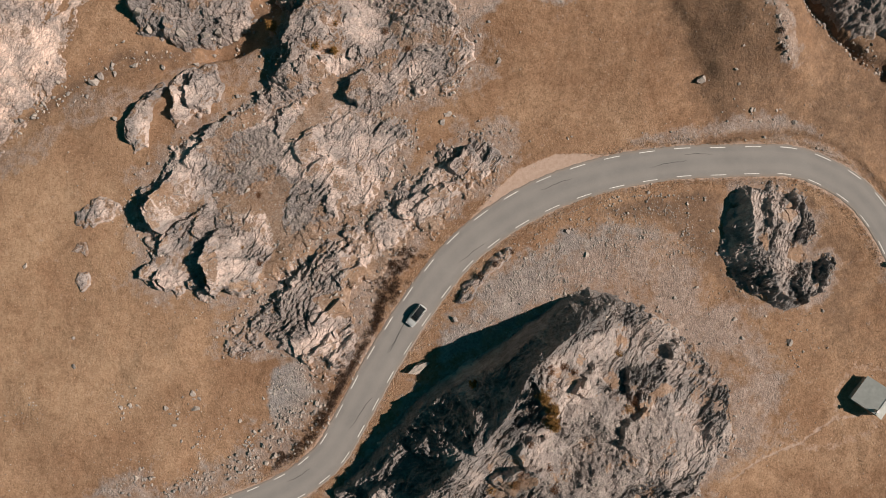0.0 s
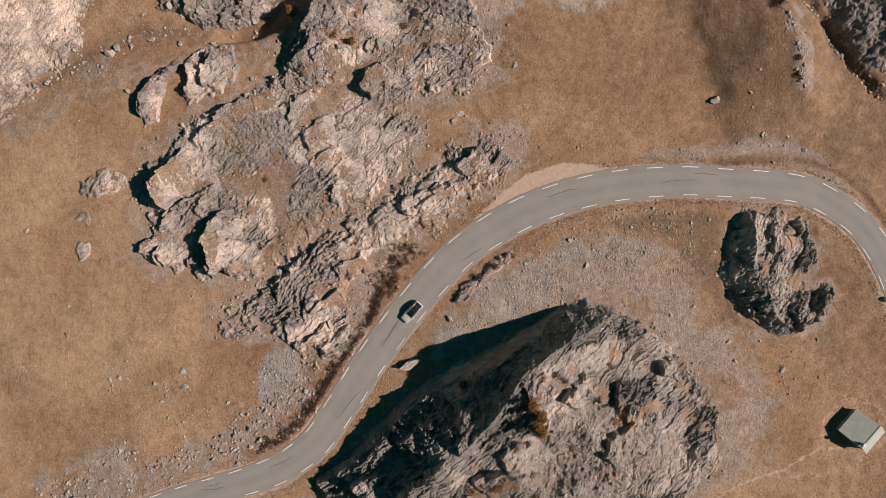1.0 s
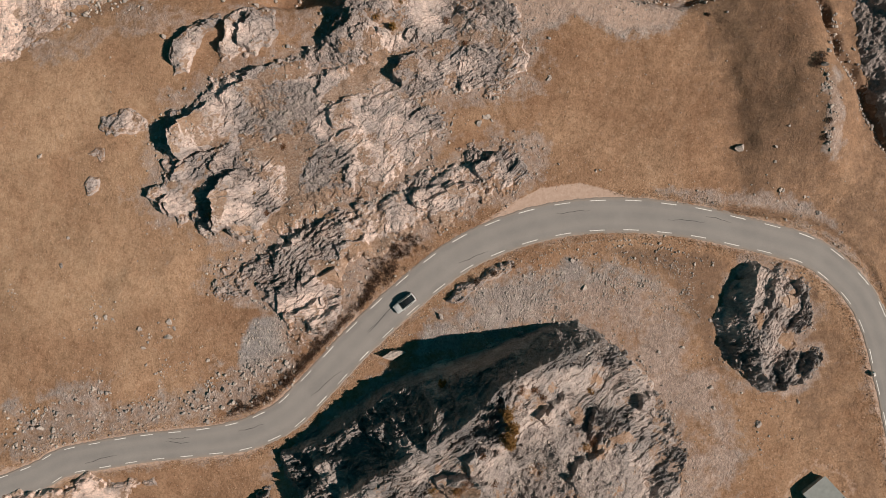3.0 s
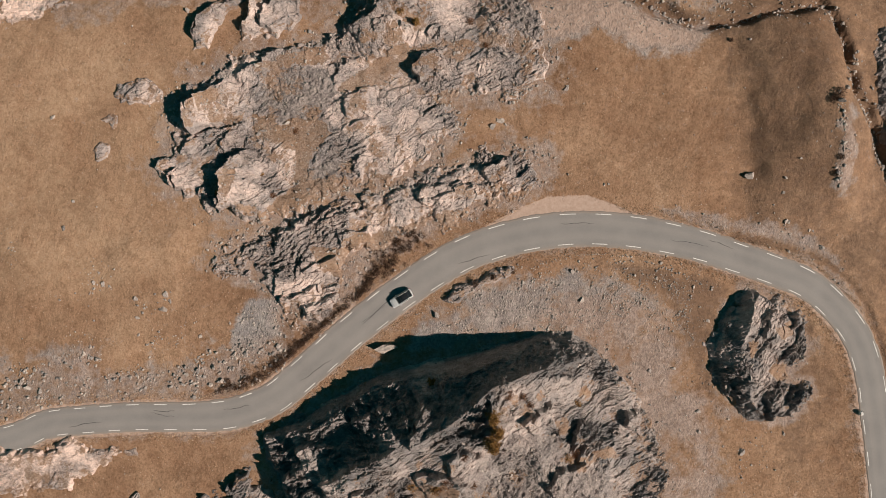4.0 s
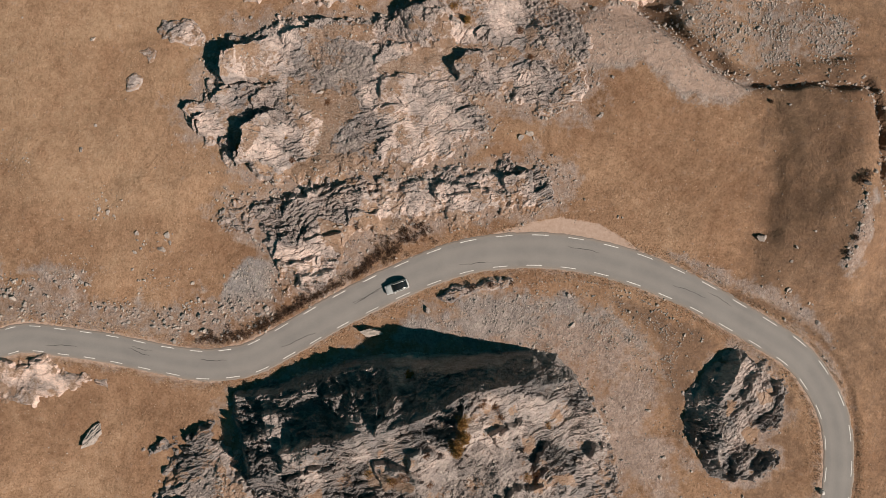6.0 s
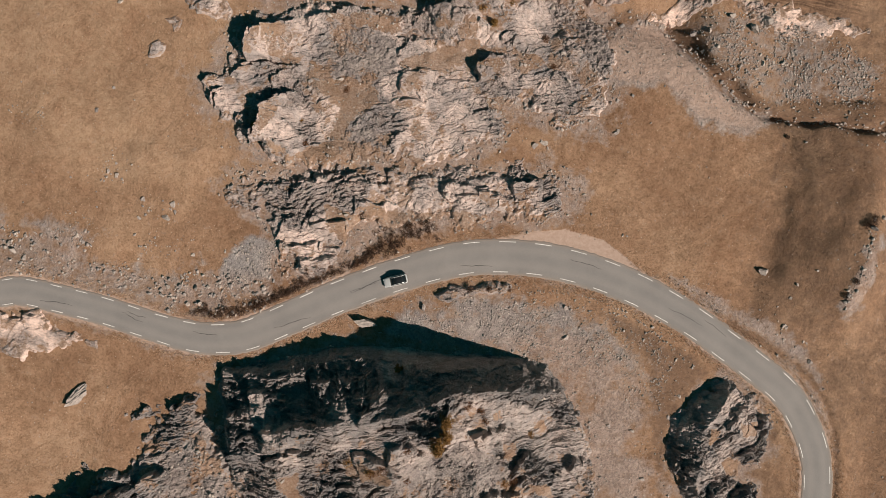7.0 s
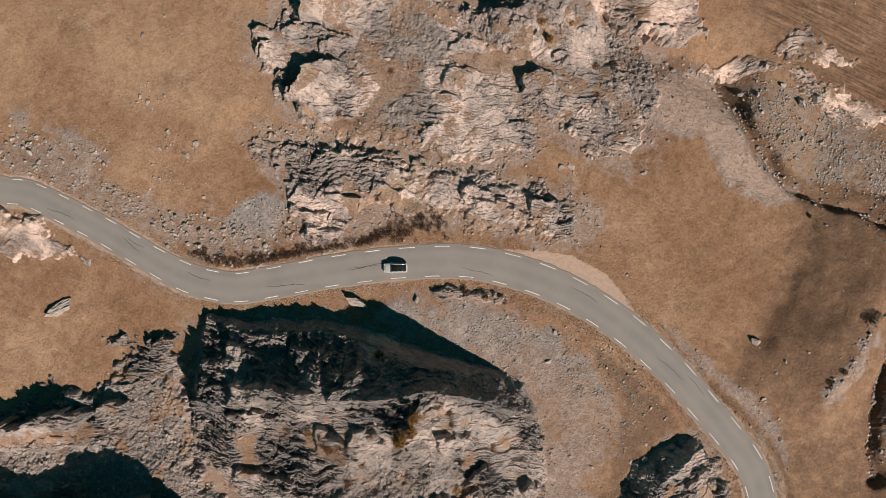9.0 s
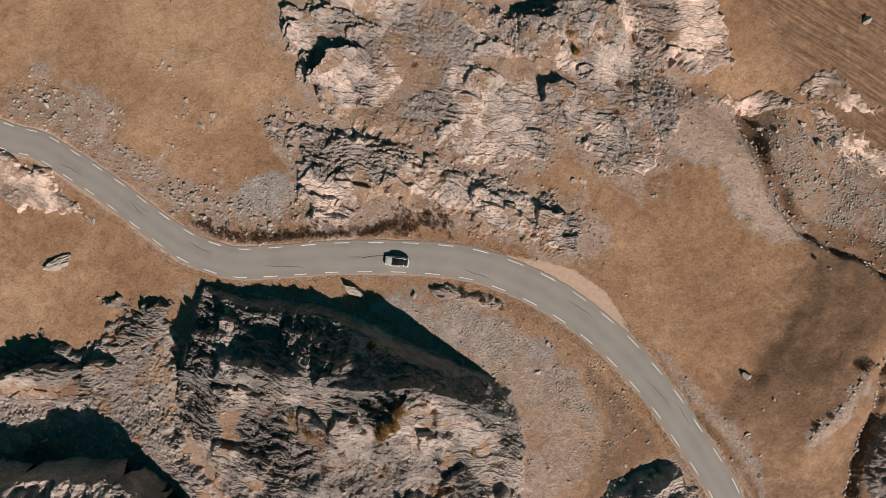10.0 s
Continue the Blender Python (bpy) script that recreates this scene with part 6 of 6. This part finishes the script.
def make_car(x, y, z, turn):
    """A light silver crossover with dark glass and roof; its nose points along x."""
    car = new("car")
    sec = lambda w, sill, belt, top: [(w - 0.06, sill), (w, sill + 0.15), (w, belt - 0.12), (w - 0.05, belt), (w - 0.22, top), (w * 0.45, top + 0.03), (0.0, top + 0.035)]
    body = part("body", loft([(2.18, sec(0.62, 0.42, 0.60, 0.62)), (2.10, sec(0.76, 0.28, 0.68, 0.72)), (1.7, sec(0.87, 0.22, 0.80, 0.84)), (1.1, sec(0.90, 0.2, 0.90, 0.95)), (0.75, sec(0.90, 0.2, 0.94, 1.00)),
                              (-0.2, sec(0.905, 0.2, 0.97, 1.0)), (-1.4, sec(0.90, 0.2, 1.0, 1.02)), (-1.95, sec(0.86, 0.25, 1.0, 1.02)), (-2.15, sec(0.78, 0.35, 0.92, 0.94)), (-2.2, sec(0.68, 0.45, 0.72, 0.74))]), SILVER, car, "silver-white car body")
    cab = lambda w, low, w2, top: [(w, low), (w2 + 0.06, top - 0.07), (w2 - 0.05, top), (0.0, top + 0.03)]
    part("cabin_glass", loft([(0.95, cab(0.72, 0.96, 0.70, 0.985)), (0.30, cab(0.80, 0.97, 0.60, 1.42)), (-0.4, cab(0.82, 0.98, 0.62, 1.50)), (-1.2, cab(0.82, 1.0, 0.61, 1.47)), (-1.62, cab(0.80, 1.0, 0.58, 1.36)), (-2.0, cab(0.74, 1.0, 0.68, 1.04))]), GLASS, car, "dark tinted windows")
    part("roof_panel", loft([(0.22, [(0.53, 1.425), (0.48, 1.455), (0, 1.475)]), (-0.4, [(0.55, 1.515), (0.50, 1.545), (0, 1.56)]), (-1.15, [(0.54, 1.49), (0.49, 1.52), (0, 1.535)]), (-1.5, [(0.50, 1.42), (0.45, 1.44), (0, 1.455)])]), BLACK_PAINT, car, "glossy black roof")
    for s in (-1, 1):
        bm = bmesh.new()
        tube(bm, [(0.85, s * 0.74, 1.0), (0.28, s * 0.63, 1.42), (-0.4, s * 0.645, 1.53), (-1.2, s * 0.635, 1.50), (-1.66, s * 0.61, 1.38), (-1.98, s * 0.72, 1.06)], [0.045] * 6, 6)
        part("roof_rail", bm, SILVER, car, "silver roof frame")
        mirror = boxed("wing_mirror", (0.14, 0.22, 0.13), (0.62, s * 1.0, 1.0), SILVER, car, bevel=0.03)
        boxed("mirror_glass", (0.01, 0.17, 0.09), (0.547, s * 1.0, 1.0), GLASS, mirror)
        boxed("headlight", (0.22, 0.34, 0.12), (2.02, s * 0.62, 0.68), LAMP_GLASS, car, "clear headlight", bevel=0.03)
        boxed("tail_light", (0.12, 0.34, 0.16), (-2.12, s * 0.64, 0.84), RED_GLASS, car, "red tail light", bevel=0.03)
        for wx in (1.32, -1.35):
            bm = bmesh.new()
            bmesh.ops.create_cone(bm, cap_ends=True, segments=24, radius1=0.34, radius2=0.34, depth=0.22, matrix=Matrix.Translation((wx, s * 0.82, 0.34)) @ Matrix.Rotation(math.pi / 2, 4, "X"))
            wheel = part("wheel", bm, RUBBER, car, "black tyre")
            bm = bmesh.new()
            bmesh.ops.create_cone(bm, cap_ends=True, segments=18, radius1=0.22, radius2=0.19, depth=0.03, matrix=Matrix.Translation((wx, s * 0.945, 0.34)) @ Matrix.Rotation(-s * math.pi / 2, 4, "X"))
            part("rim", bm, METAL, wheel)
    boxed("front_bumper", (0.12, 1.3, 0.2), (2.16, 0, 0.40), BLACK_PAINT, car, bevel=0.04)
    boxed("rear_bumper", (0.12, 1.3, 0.2), (-2.18, 0, 0.42), BLACK_PAINT, car, bevel=0.04)
    boxed("number_plate", (0.02, 0.5, 0.11), (-2.245, 0, 0.55), PAINT, car)
    car.matrix_world = pose(x, y, z, 0, 0, turn)
    return tagged(car, "silver crossover car with dark glass on the road", "car")


SILVER = plain("silver_paint", (0.62, 0.63, 0.62), 0.3, 0.6, metal=0.2, vary=0.03)
BLACK_PAINT = plain("black_gloss", (0.02, 0.022, 0.024), 0.12, 0.6, vary=0.02)
RUBBER = plain("tyre_rubber", (0.025, 0.025, 0.025), 0.85, 0.2)
LAMP_GLASS = plain("lamp_glass", (0.75, 0.77, 0.78), 0.1, 0.6, vary=0.02)
RED_GLASS = plain("red_lens", (0.35, 0.02, 0.02), 0.15, 0.6, vary=0.02)
make_car(*(-8.1, -8.0), 0.095, 206)


# ---- marker post by the road ----
post = new("marker_stone")
bm = bmesh.new()
prof = [(-0.28, 0), (-0.28, 0.62), (-0.2, 0.82), (0, 0.92), (0.2, 0.82), (0.28, 0.62), (0.28, 0)]
a = [bm.verts.new((-0.2, py * 1.5, pz)) for py, pz in prof]
b = [bm.verts.new((0.2, py * 1.5, pz)) for py, pz in prof]
bm.faces.new(a)
bm.faces.new(b[::-1])
for k in range(len(prof)):
    bm.faces.new((a[k], b[k], b[(k + 1) % len(prof)], a[(k + 1) % len(prof)]))
bmesh.ops.recalc_face_normals(bm, faces=bm.faces)
part("post", bm, PAINT, post, "white roadside marker")
boxed("plinth", (0.56, 1.05, 0.16), (0, 0, 0.02), PLASTER, post)
post.matrix_world = pose(*(73.5, -37.4), 0.0, 0, 0, 5)
tagged(post, "white kilometre marker stone beside the road", "marker")
